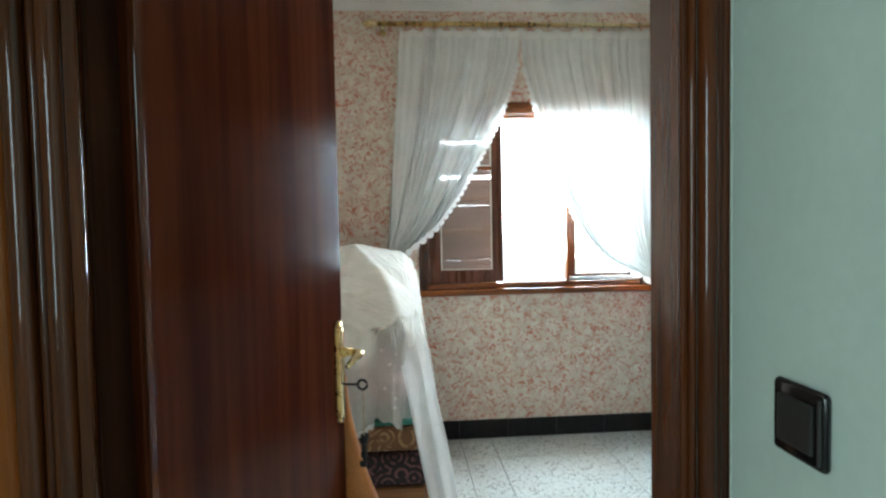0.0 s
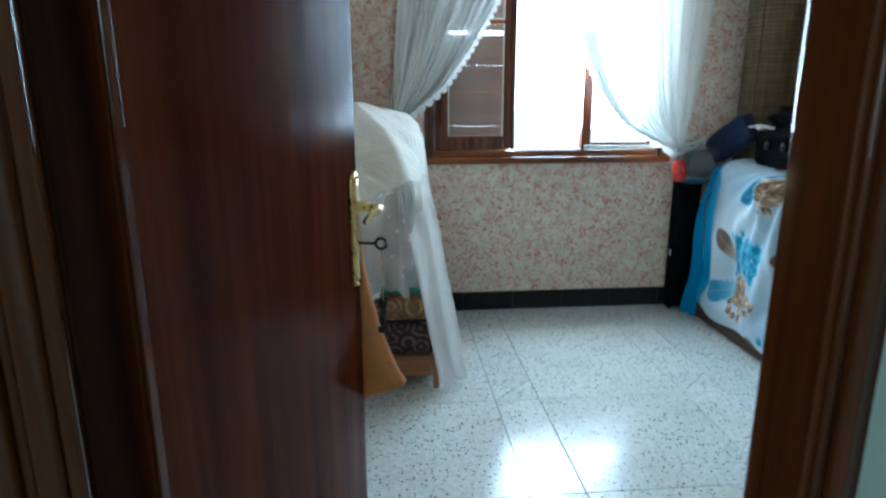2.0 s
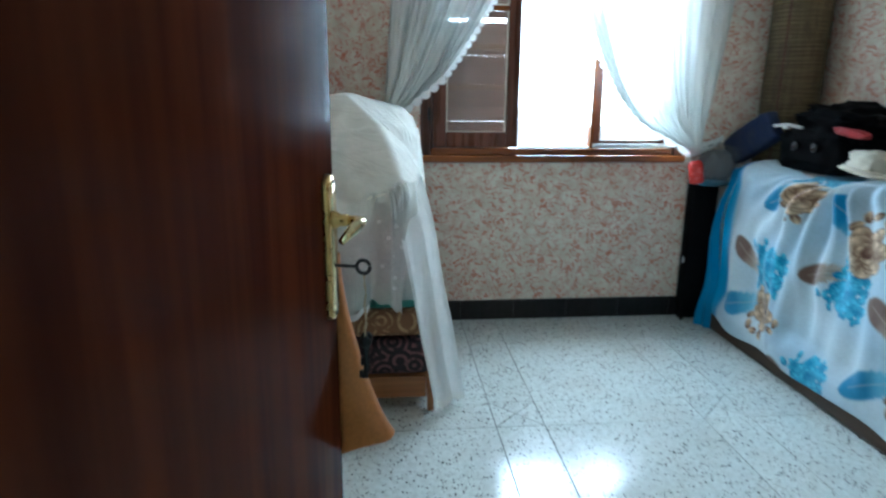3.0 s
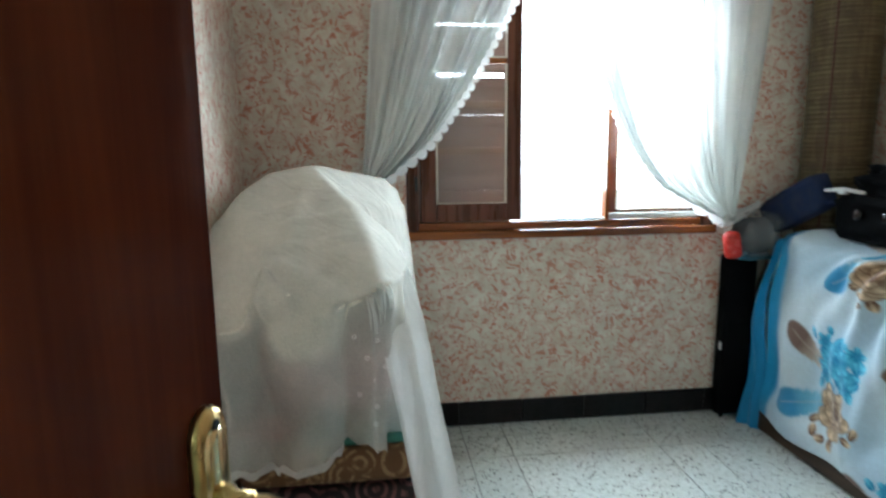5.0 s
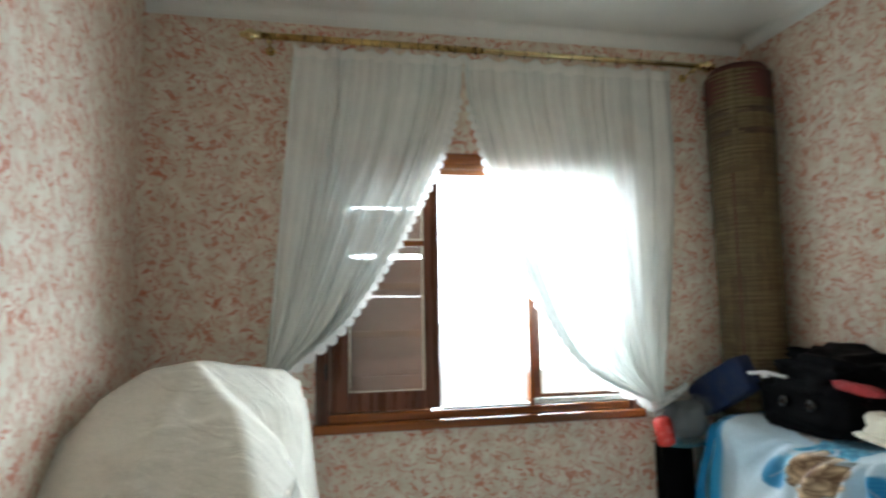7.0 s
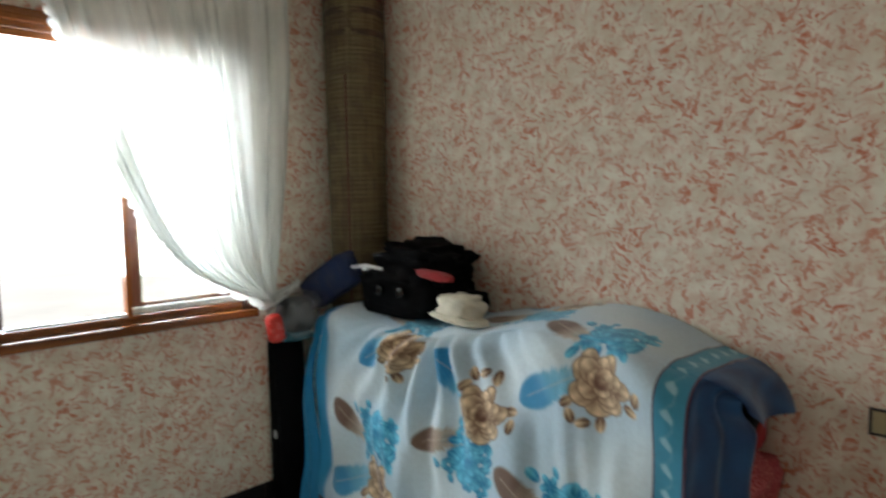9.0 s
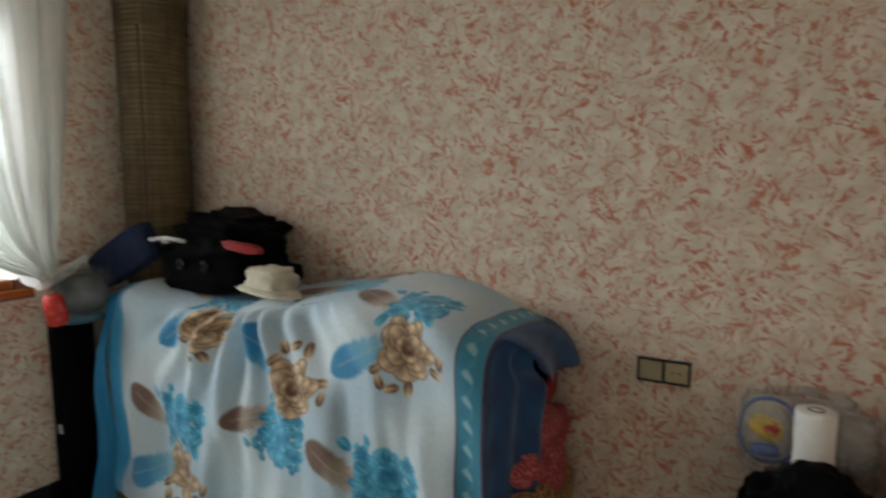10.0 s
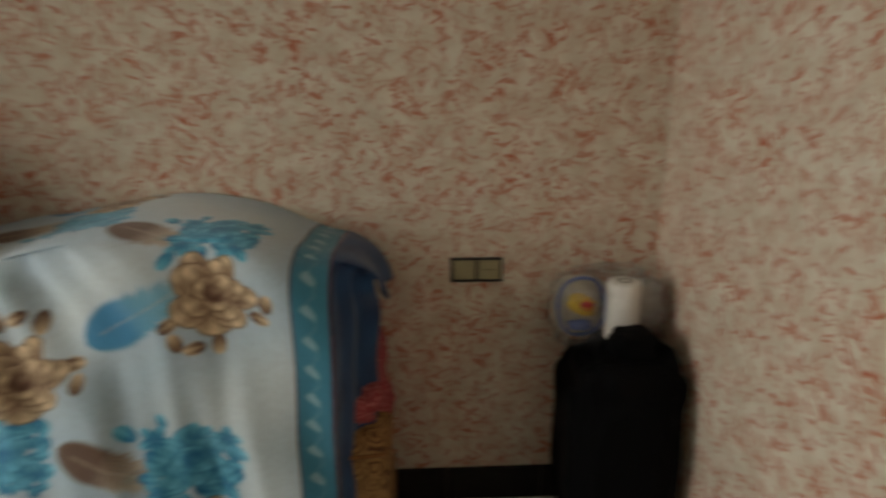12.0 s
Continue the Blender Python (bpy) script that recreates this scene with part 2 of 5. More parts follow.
STRAW = straw()
MAROON = plain("maroon_binding", (0.10, 0.03, 0.022), 0.8)
BLACK_CLOTH = plain("black_nylon", (0.0035, 0.0035, 0.004), 0.7, 0.5, 12.0, 0.3, Specular_IOR_Level=0.06)
BLACK_PLASTIC = plain("black_plastic_gloss", (0.008, 0.007, 0.007), 0.12, 0.3, 30.0, 0.02)
DARK_PLASTIC = plain("charcoal_rocker", (0.03, 0.028, 0.026), 0.35, 0.2)
NAVY = plain("navy_cloth", (0.005, 0.014, 0.055), 0.85, 0.3, 18.0, 0.4)
RED_CLOTH = plain("red_cloth", (0.30, 0.018, 0.02), 0.75, 0.25, 18.0, 0.3)
RED_GLOSS = plain("red_plastic", (0.55, 0.04, 0.03), 0.25, 0.2)
PINK_CLOTH = patterned("pink_plush", (0.34, 0.045, 0.055), (0.52, 0.16, 0.16), 22.0)
ROSE = plain("rose_blanket", (0.52, 0.32, 0.33), 0.9, 0.2, 8.0, 0.3)
GREEN_CLOTH = plain("green_cloth", (0.045, 0.17, 0.13), 0.85, 0.15, 12.0, 0.3)
BROWN_FIGURED = patterned("brown_figured_fabric", (0.17, 0.085, 0.035), (0.36, 0.23, 0.11), 11.0)
BLACK_FIGURED = patterned("black_figured_fabric", (0.018, 0.014, 0.016), (0.17, 0.08, 0.08), 9.0)
GOLD_FIGURED = patterned("gold_figured_fabric", (0.42, 0.24, 0.09), (0.14, 0.055, 0.02), 17.0)
ORANGE = plain("orange_leather", (0.46, 0.17, 0.035), 0.5, 0.25, 7.0, 0.2)
ORANGE_CLOTH = plain("orange_cloth", (0.62, 0.25, 0.06), 0.8)
OFF_WHITE = plain("off_white_cloth", (0.62, 0.58, 0.46), 0.9, 0.12, 20.0, 0.3)
PAPER = plain("white_paper_towel", (0.80, 0.80, 0.76), 0.95, 0.05, 30.0, 0.4, 90.0)
# cardboard in a darker copy: shade inside the roll's core is painted in
SHADED_CARD = plain("shaded_cardboard_core", (0.05, 0.034, 0.02), 0.9)
CARD = plain("brown_cardboard", (0.20, 0.13, 0.08), 0.9)
OUTLET_FACE = plain("yellowed_outlet_face", (0.40, 0.35, 0.20), 0.4, 0.1)
OUTLET_FRAME = plain("black_outlet_frame", (0.012, 0.012, 0.012), 0.35)
YELLOW_PRINT = plain("yellow_print", (0.75, 0.50, 0.04), 0.4)
BLUE_PRINT = plain("blue_print", (0.10, 0.16, 0.42), 0.4)
WHITE_METAL = plain("bright_buckle", (0.75, 0.75, 0.75), 0.25, 0.1)
PALE_METAL = plain("pale_grey_metal", (0.50, 0.50, 0.46), 0.35, 0.15, 30.0, 0.1)
PANE = glass("window_glass")
EARTH = plain("pale_outdoor_ground", (0.42, 0.40, 0.36), 0.9, 0.2, 0.5)


def film_plastic(name, tint, low, high):
    m = Mat(name, tint, 0.18)
    clear = m.t.nodes.new("ShaderNodeBsdfTransparent")
    mixer = m.node("MixShader", Fac=m.step(m.noise(m.where(), 14.0, 4.0), 0.35, 0.65, low, high))
    m.t.links.new(m.b.outputs[0], mixer.inputs[1])
    m.t.links.new(clear.outputs[0], mixer.inputs[2])
    m.t.links.new(mixer.outputs[0], m.t.nodes["Material Output"].inputs["Surface"])
    m.bump(m.noise(m.where(), 30.0, 4.0), 0.8, 0.01)
    return m.m


FILM = film_plastic("clear_plastic_film", (0.42, 0.43, 0.44), 0.72, 0.93)
CLOUDY = film_plastic("cloudy_plastic_film", (0.62, 0.62, 0.58), 0.25, 0.75)

# ---- mesh helpers ----


def mesh_of(bm, name, smooth=True):
    me = bpy.data.meshes.new(name)
    bm.to_mesh(me)
    bm.free()
    if smooth:
        for p in me.polygons:
            p.use_smooth = True
    return me


def part(name, bm, material, parent=None, label="", smooth=False):
    """Links a bmesh or a mesh as one object, under parent where one is given."""
    me = mesh_of(bm, name, smooth) if isinstance(bm, bmesh.types.BMesh) else bm
    if material and not me.materials:
        me.materials.append(material)
    ob = new(name, me)
    if parent is not None:
        ob.parent = parent
        ob.matrix_parent_inverse = parent.matrix_basis.inverted()
    if label:
        ob["label"] = label
    return ob


def thing(name, at, label, category, group="", kind=""):
    ob = new(name)
    ob.empty_display_size = 0.1
    ob.matrix_basis = Matrix.Translation(at)
    return tagged(ob, label, category, group, kind)


def box(x0, x1, y0, y1, z0, z1, bevel=0.0, seg=2):
    bm = bmesh.new()
    bmesh.ops.create_cube(bm, size=1.0)
    for v in bm.verts:
        v.co = Vector(((x0 + x1) / 2 + v.co.x * (x1 - x0), (y0 + y1) / 2 + v.co.y * (y1 - y0), (z0 + z1) / 2 + v.co.z * (z1 - z0)))
    if bevel:
        bmesh.ops.bevel(bm, geom=bm.edges[:], offset=bevel, segments=seg, affect="EDGES", profile=0.5)
    return bm


def turned(bm, m):
    bmesh.ops.transform(bm, matrix=m, verts=bm.verts)
    return bm


def joined(*bms):
    out = bmesh.new()
    for b in bms:
        me = bpy.data.meshes.new("tmp")
        b.to_mesh(me)
        b.free()
        out.from_mesh(me)
        bpy.data.meshes.remove(me)
    return out


def lathe(profile, segs=28, at=(0, 0, 0), axis="z"):
    """A turned body; profile: rows of radius and height."""
    bm = bmesh.new()
    rings = []
    for r, z in profile:
        rings.append([bm.verts.new((r * math.cos(2 * math.pi * i / segs), r * math.sin(2 * math.pi * i / segs), z)) for i in range(segs)])
    for a, b in zip(rings, rings[1:]):
        for i in range(segs):
            j = (i + 1) % segs
            bm.faces.new((a[i], a[j], b[j], b[i]))
    bm.faces.new(rings[0][::-1])
    bm.faces.new(rings[-1])
    if axis == "x":
        turned(bm, Matrix.Rotation(radians(90), 4, "Y"))
    elif axis == "y":
        turned(bm, Matrix.Rotation(radians(-90), 4, "X"))
    return turned(bm, Matrix.Translation(at))


def tube(points, r, segs=8):
    """A round rod through points."""
    bm = bmesh.new()
    pts = [Vector(p) for p in points]
    rings = []
    for i, p in enumerate(pts):
        d = (pts[min(i + 1, len(pts) - 1)] - pts[max(i - 1, 0)]).normalized()
        q = d.to_track_quat("Z", "Y")
        rad = r[i] if isinstance(r, (list, tuple)) else r
        rings.append([bm.verts.new(p + q @ Vector((rad * math.cos(2 * math.pi * k / segs), rad * math.sin(2 * math.pi * k / segs), 0))) for k in range(segs)])
    for a, b in zip(rings, rings[1:]):
        for k in range(segs):
            j = (k + 1) % segs
            bm.faces.new((a[k], a[j], b[j], b[k]))
    bm.faces.new(rings[0][::-1])
    bm.faces.new(rings[-1])
    return bm


def grid_mesh(name, f, nu, nv, closed_u=False, colour=None):
    """A cloth: f(u, v) gives the place of each point; colour(u, v) its print."""
    cols = nu if closed_u else nu + 1
    pts = np.array([f(i / nu, j / nv) for j in range(nv + 1) for i in range(cols)], dtype=float)
    faces = []
    for j in range(nv):
        for i in range(nu):
            k = (i + 1) % cols
            faces.append((j * cols + i, j * cols + k, (j + 1) * cols + k, (j + 1) * cols + i))
    me = bpy.data.meshes.new(name)
    me.from_pydata(pts.tolist(), [], faces)
    me.polygons.foreach_set("use_smooth", [True] * len(me.polygons))
    me.update()
    if colour is not None:
        layer = me.color_attributes.new("print", "FLOAT_COLOR", "POINT")
        layer.data.foreach_set("color", np.asarray(colour, dtype=np.float32).ravel())
    return me


def smooth01(a):
    a = max(0.0, min(1.0, a))
    return a * a * (3 - 2 * a)


def curve_at(rows, s):
    """A smooth value between rows of (position, value)."""
    if s <= rows[0][0]:
        return rows[0][1]
    for (a, x), (b, y) in zip(rows, rows[1:]):
        if s <= b:
            return x + (y - x) * smooth01((s - a) / (b - a))
    return rows[-1][1]


def bent_at(rows, s):
    """A flowing value through rows of (position, value)."""
    n = len(rows)
    k = max(0, min(n - 2, sum(1 for r in rows if r[0] <= s) - 1))
    (a, x1), (b, x2) = rows[k], rows[k + 1]
    m1 = (x2 - rows[k - 1][1]) / (b - rows[k - 1][0]) if k > 0 else (x2 - x1) / (b - a)
    m2 = (rows[k + 2][1] - x1) / (rows[k + 2][0] - a) if k < n - 2 else (x2 - x1) / (b - a)
    t, d = (s - a) / (b - a), b - a
    return (2 * t**3 - 3 * t * t + 1) * x1 + (t**3 - 2 * t * t + t) * d * m1 + (3 * t * t - 2 * t**3) * x2 + (t**3 - t * t) * d * m2


def line_at(rows, s):
    if s <= rows[0][0]:
        return rows[0][1]
    for (a, x), (b, y) in zip(rows, rows[1:]):
        if s <= b:
            return x + (y - x) * (s - a) / (b - a)
    return rows[-1][1]


def crumpled(a, b, c, seed, rough=0.18, freq=5.0, squash=3.0, sub=4):
    """A soft, lumpy bundle of half sizes a, b, c about the origin, flattened below."""
    bm = bmesh.new()
    bmesh.ops.create_icosphere(bm, subdivisions=sub, radius=1.0)
    for v in bm.verts:
        n = v.co.normalized()
        p = Vector([math.copysign(abs(x) ** (2.0 / squash), x) for x in n])
        k = 1 + rough * noise.noise(n * freq * 0.4 + Vector((seed, 0, 0))) + rough * 0.5 * noise.noise(n * freq + Vector((0, seed, 0)))
        v.co = Vector((p.x * a * k, p.y * b * k, p.z * c * (k if p.z > 0 else 1)))
    return bm


# ---- the room's shell ----
YW, XR, YB, CEIL = 4.36, 2.472, 1.36, 2.86
DX0, DX1, DY0, DY1, DZ = -0.242, 0.482, 1.115, 1.195, 2.06
LEFT = lambda y: -0.27 - 0.066 * (y - 1.2)


def wall_with_hole(name, x0, x1, y0, y1, z1, hx0, hx1, hz0, hz1, material, label):
    bm = joined(box(x0, hx0, y0, y1, 0, z1), box(hx1, x1, y0, y1, 0, z1), box(hx0, hx1, y0, y1, hz1, z1), *( [box(hx0, hx1, y0, y1, 0, hz0)] if hz0 > 0 else []))
    return tagged(part(name, bm, material), label, "wall", kind="structure")


WX0, WX1, WZ0, WZ1 = 0.29, 1.79, 0.985, 2.19
wall_with_hole("wall_window", -0.75, 2.75, YW, YW + 0.22, CEIL, WX0, WX1, WZ0, WZ1, WALLPAPER, "papered wall with pink flaked pattern and the window")
tagged(part("wall_right", box(XR, XR + 0.2, 1.1, YW, 0, CEIL), WALLPAPER), "papered side wall with salmon flakes on cream", "wall", kind="structure")
bm = box(-0.2, 0.0, DY1 + 0.001, YW, 0, CEIL)
for v in bm.verts:
    v.co.x = LEFT(v.co.y) + (v.co.x if v.co.x < -0.1 else 0)
tagged(part("wall_left", bm, WALLPAPER), "papered side wall beside the open door", "wall", kind="structure")
tagged(part("wall_back", box(0.62, XR, 1.15, YB, 0, CEIL), WALLPAPER), "papered wall in the dim corner", "wall", kind="structure")
wall_with_hole("wall_door", -0.62, 0.62, DY0, DY1, CEIL, DX0, DX1, 0, DZ, CORRIDOR_PAINT, "thin painted wall round the doorway")
tagged(part("wall_corridor_right", box(0.538, 0.62, -1.45, DY0, 0, CEIL), CORRIDOR_PAINT), "pale green painted corridor wall with a switch", "wall", kind="structure")
bm = joined(box(-0.62, -0.56, -1.45, -0.7, 0, CEIL), box(-0.62, -0.56, 0.0, DY0, 0, CEIL), box(-0.62, -0.56, -0.7, 0.0, 0, 1.15), box(-0.62, -0.56, -0.7, 0.0, 2.15, CEIL))
tagged(part("wall_corridor_left", bm, CORRIDOR_PAINT), "pale green painted corridor wall with an opening for daylight", "wall", kind="structure")
tagged(part("wall_corridor_end", box(-0.56, 0.538, -1.45, -1.3, 0, CEIL), CORRIDOR_PAINT), "pale green painted corridor end wall", "wall", kind="structure")
tagged(part("ceiling", box(-0.8, 2.75, -1.5, 4.6, CEIL, CEIL + 0.15), CEILING_PAINT), "white painted flat ceiling", "ceiling", kind="structure")


def coving(name, p, q, inward):
    """A quarter-round moulding between wall and ceiling."""
    bm = bmesh.new()
    rows = []
    for e in (p, q):
        e = Vector(e)
        row = [bm.verts.new(e)]
        for k in range(7):
            a = radians(90) * k / 6
            row.append(bm.verts.new(e + Vector(inward) * 0.06 * (1 - math.sin(a)) + Vector((0, 0, -0.06 * (1 - math.cos(a))))))
        rows.append(row)
    n = len(rows[0])
    for k in range(n):
        j = (k + 1) % n
        bm.faces.new((rows[0][k], rows[0][j], rows[1][j], rows[1][k]))
    bm.faces.new(rows[0][::-1])
    bm.faces.new(rows[1])
    bmesh.ops.recalc_face_normals(bm, faces=bm.faces)
    tagged(part(name, bm, CEILING_PAINT), "white quarter-round plaster coving under the ceiling", "trim", kind="structure")


coving("trim_window_side", (-0.47, YW - 0.001, CEIL - 0.001), (XR, YW - 0.001, CEIL - 0.001), (0, -1, 0))
coving("trim_right_side", (XR - 0.001, YB, CEIL - 0.001), (XR - 0.001, YW - 0.07, CEIL - 0.001), (-1, 0, 0))

floor = tagged(part("floor", box(-0.75, 2.75, -1.5, 4.6, -0.12, -0.005), GROUT), "pale terrazzo floor with dark chips and thin joints", "floor", kind="structure")
tagged(part("ground", box(-400, 400, 4.6, 800, -0.4, -0.13), EARTH), "pale bare ground outside the window", "ground", kind="structure")
glow = Mat("white_hazy_daylight", (0.9, 0.9, 0.9), 1.0, Emission_Color=(0.94, 0.98, 1.0), Emission_Strength=HAZE)
tagged(part("backdrop", box(-90, 90, 70.0, 70.5, -0.13, 60), glow.m), "white hazy daylight far outside the window", "sky", kind="structure")


def skirting(name, p, q, normal, pieces):
    """A run of black skirting tiles, each a piece of its own."""
    p, q, normal = Vector(p), Vector(q), Vector(normal)
    along = (q - p) / pieces
    run = along.length
    base = tagged(part(name, turned(box(0, (q - p).length, 0.0, 0.006, 0.0, 0.118), Matrix.Translation(p) @ Matrix.Rotation(math.atan2(along.y, along.x), 4, "Z")), GROUT), "glossy black tiled skirting along the wall", "baseboard", kind="structure")
    me = mesh_of(box(0.001, run - 0.001, 0.0, 0.014, 0.002, 0.124, 0.003, 1), "skirting_tile", False)
    me.materials.append(SKIRTING)
    for k in range(pieces):
        ob = part("skirting_tile", me, None, base)
        ob.matrix_basis = Matrix.Translation(p + along * k) @ Matrix.Rotation(math.atan2(along.y, along.x), 4, "Z")
    return base


skirting("baseboard_window", (XR, YW, 0), (LEFT(YW), YW, 0), (0, -1, 0), 9)
skirting("baseboard_right", (XR, YB + 0.014, 0), (XR, YW - 0.014, 0), (-1, 0, 0), 9)
skirting("baseboard_back", (0.65, YB, 0), (XR - 0.014, YB, 0), (0, 1, 0), 5)

# ---- doorway ----


def casing_run(name, x_in, side, material, light):
    """An upright moulded door casing on the corridor face of the wall."""
    d = thing(name, (x_in, DY0, 0), "varnished brown moulded door casing", "trim", kind="structure")
    w = 0.0
    strips = ((0.010, 0.010, material), (0.022, 0.024, material), (0.009, 0.014, material), (0.013, 0.006, material)) if side > 0 else ((0.016, 0.014, material), (0.026, 0.028, material), (0.012, 0.018, material), (0.026, 0.030, material), (0.09, 0.022, light))
    for width, deep, m in strips:
        a, b = x_in + side * w, x_in + side * (w + width)
        if side > 0:
            b = min(b, 0.5375)
        flat = side < 0 and w == 0.0
        part("moulding", box(min(a, b), max(a, b), DY0 - deep, DY0 - 0.0005, 0.0, DZ + 0.08, 0.002 if flat else min(deep * 0.9, width * 0.47), 2 if flat else 5), m, d, smooth=not flat)
        w += width
    return d


casing_run("door_casing_right", DX1 - 0.004, 1, CASING, CASING)
casing_run("door_casing_left", DX0 + 0.002, -1, CASING, CASING_LIT)
jamb = thing("door_frame_1", (DX0, DY1, 0), "dark varnished wooden door frame", "door frame", kind="structure")
part("jamb_left", box(DX0 + 0.0005, DX0 + 0.007, DY0 - 0.002, DY1 + 0.006, 0, DZ, 0.002), JAMB_SHADED, jamb)
part("jamb_right", box(DX1 - 0.012, DX1 + 0.0, DY0 - 0.002, DY1 + 0.012, 0, DZ, 0.003), CASING, jamb)
part("head", box(DX0 + 0.007, DX1 - 0.012, DY0 - 0.002, DY1 + 0.012, DZ - 0.03, DZ, 0.003), CASING, jamb)

HINGE, TIP = Vector((-0.224, 1.205, 0)), Vector((-0.030, 1.962, 0))
leafdir = (TIP - HINGE).normalized()
LEAF = Matrix.Translation(HINGE) @ Matrix.Rotation(math.atan2(leafdir.y, leafdir.x), 4, "Z")
LEN = (TIP - HINGE).length
# in the leaf's own frame: x along the leaf, y to its far side, z up; the near face is at y = -0.0
door = thing("door_1", (0, 0, 0), "dark glossy mahogany flush door standing open", "door", kind="structure")
part("leaf", turned(box(0.0, LEN, 0.0, 0.04, 0.012, 2.03, 0.003, 2), LEAF), MAHOGANY, door)
part("edge_band", turned(box(LEN - 0.001, LEN + 0.004, 0.003, 0.037, 0.014, 2.028, 0.001, 1), LEAF), CASING, door, "brown solid-wood edge strip")
part("hinge_stile", turned(box(0.004, 0.019, -0.004, -0.0002, 0.014, 2.028, 0.0015, 2), LEAF), CASING, door, "paler orange-brown strip by the hinges")
for hz in (0.22, 1.82):
    part("hinge", turned(lathe(((0.008, hz), (0.008, hz + 0.09)), 12, (0.002, -0.008, 0)), LEAF), BRASS, door, "brass barrel hinge", True)


def stadium(w, h, deep, n=10):
    """A plate with round ends, in the plane x-z, facing -y."""
    bm = bmesh.new()
    out = []
    for k in range(2 * n + 2):
        a = math.pi * k / n if k <= n else math.pi * (k - 1) / n
        cz = h / 2 - w / 2 if k <= n else -(h / 2 - w / 2)
        out.append((w / 2 * math.cos(a), cz + w / 2 * math.sin(a)))
    top = [bm.verts.new((x * 0.86, -deep, z * 0.985)) for x, z in out]
    mid = [bm.verts.new((x, -deep * 0.5, z)) for x, z in out]
    low = [bm.verts.new((x, 0, z)) for x, z in out]
    m = len(out)
    for a, b in ((top, mid), (mid, low)):
        for k in range(m):
            j = (k + 1) % m
            bm.faces.new((a[k], a[j], b[j], b[k]))
    bm.faces.new(top[::-1])
    bm.faces.new(low)
    bmesh.ops.recalc_face_normals(bm, faces=bm.faces)
    return bm


def lever(side):
    """A handle on its plate; side -1 is the near face, +1 the far one."""
    y0 = 0.0 if side < 0 else 0.04
    flip = Matrix.Scale(1, 4) if side < 0 else Matrix.Rotation(radians(180), 4, "Z")
    at = LEAF @ Matrix.Translation((LEN - 0.034, y0, 1.070)) @ flip
    h = part("handle_plate", turned(stadium(0.046, 0.262, 0.009), at), BRASS, door, "long brass handle plate with round ends", True)
    part("plate_inlay", turned(stadium(0.034, 0.235, 0.0112), at), BRIGHT_BRASS, h, "paler raised centre of the plate", True)
    part("collar", turned(lathe(((0.016, 0), (0.016, 0.008), (0.011, 0.014), (0.010, 0.03)), 18, (0, 0, 0), "y"), at @ Matrix.Translation((0, -0.008, 0.052)) @ Matrix.Rotation(radians(180), 4, "Z")), BRASS, h, "", True)
    bend = [(0, -0.03, 0.052), (0, -0.05, 0.052), (-0.008 * 1, -0.062, 0.053), (-0.03, -0.066, 0.054), (-0.055, -0.064, 0.050), (-0.078, -0.060, 0.044), (-0.092, -0.054, 0.036)]
    part("lever", turned(tube(bend, [0.009, 0.009, 0.010, 0.010, 0.0095, 0.008, 0.006], 12), at), BRIGHT_BRASS, h, "curved brass lever", True)
    for z in (0.118, -0.118):
        part("screw", turned(lathe(((0.004, 0), (0.004, 0.002)), 10, (0, 0, 0), "y"), at @ Matrix.Translation((0, -0.0105, z)) @ Matrix.Rotation(radians(180), 4, "Z")), IRON, h)
    return at


at = lever(-1)
lever(1)
key = thing("door_key", at @ Vector((0, -0.012, -0.03)), "old black iron key in the lock on a string", "key")
part("shank", turned(tube([(0, -0.006, -0.03), (0, -0.05, -0.03)], 0.0032, 8), at), IRON, key, "", True)
ring = [(0.0, -0.062 + 0.012 * math.cos(a), -0.03 + 0.012 * math.sin(a)) for a in [2 * math.pi * k / 20 for k in range(21)]]
part("bow", turned(tube(ring, 0.0035, 8), at), IRON, key, "", True)
cord = [(0.001 * math.sin(k * 2.1), -0.064 + 0.0015 * math.sin(k * 1.3), -0.04 - 0.125 * k / 12) for k in range(13)]
part("string", turned(tube(cord, 0.0022, 6), at), STRING, key, "beige string loop", True)
for k, (dx, dz, l) in enumerate(((0.004, -0.165, 0.055), (-0.006, -0.17, 0.07))):
    bow = lathe(((0.004, -0.003), (0.011, -0.002), (0.011, 0.002), (0.004, 0.003)), 16, (0, 0, 0), "x")
    part("hanging_key", turned(joined(bow, box(-0.0015, 0.0015, -0.004, 0.004, -l, -0.008, 0.001, 1), box(-0.0015, 0.0015, 0.002, 0.012, -l, -l + 0.016, 0.001, 1)), at @ Matrix.Translation((dx, -0.064, dz))), IRON, key, "", True)

# orange bag that hangs on the far side and shows past the door's edge
bag = thing("hanging_bag", LEAF @ Vector((LEN - 0.03, 0.07, 0.62)), "orange leather bag hanging on the far door handle", "bag")


def bag_skin(u, v):
    z = 1.045 - 0.385 * v
    a = 2 * math.pi * u
    ca = math.copysign(abs(math.cos(a)) ** 0.6, math.cos(a))
    sa = math.copysign(abs(math.sin(a)) ** 0.6, math.sin(a))
    right, left = 0.002 - 0.098 * v ** 1.9, 0.030
    y = (left + right) / 2 + (left - right) / 2 * ca
    x = LEN + 0.030 + 0.016 * v + (0.012 + 0.016 * v) * sa
    z += (-0.045 * v if v > 0.5 else -0.0225 * v) * (y + 0.07) / 0.1 + 0.004 * noise.noise(Vector((u * 6, v * 5, 2)))
    return LEAF @ Vector((x + 0.004 * math.sin(v * 7 + ca * 2), y, z))


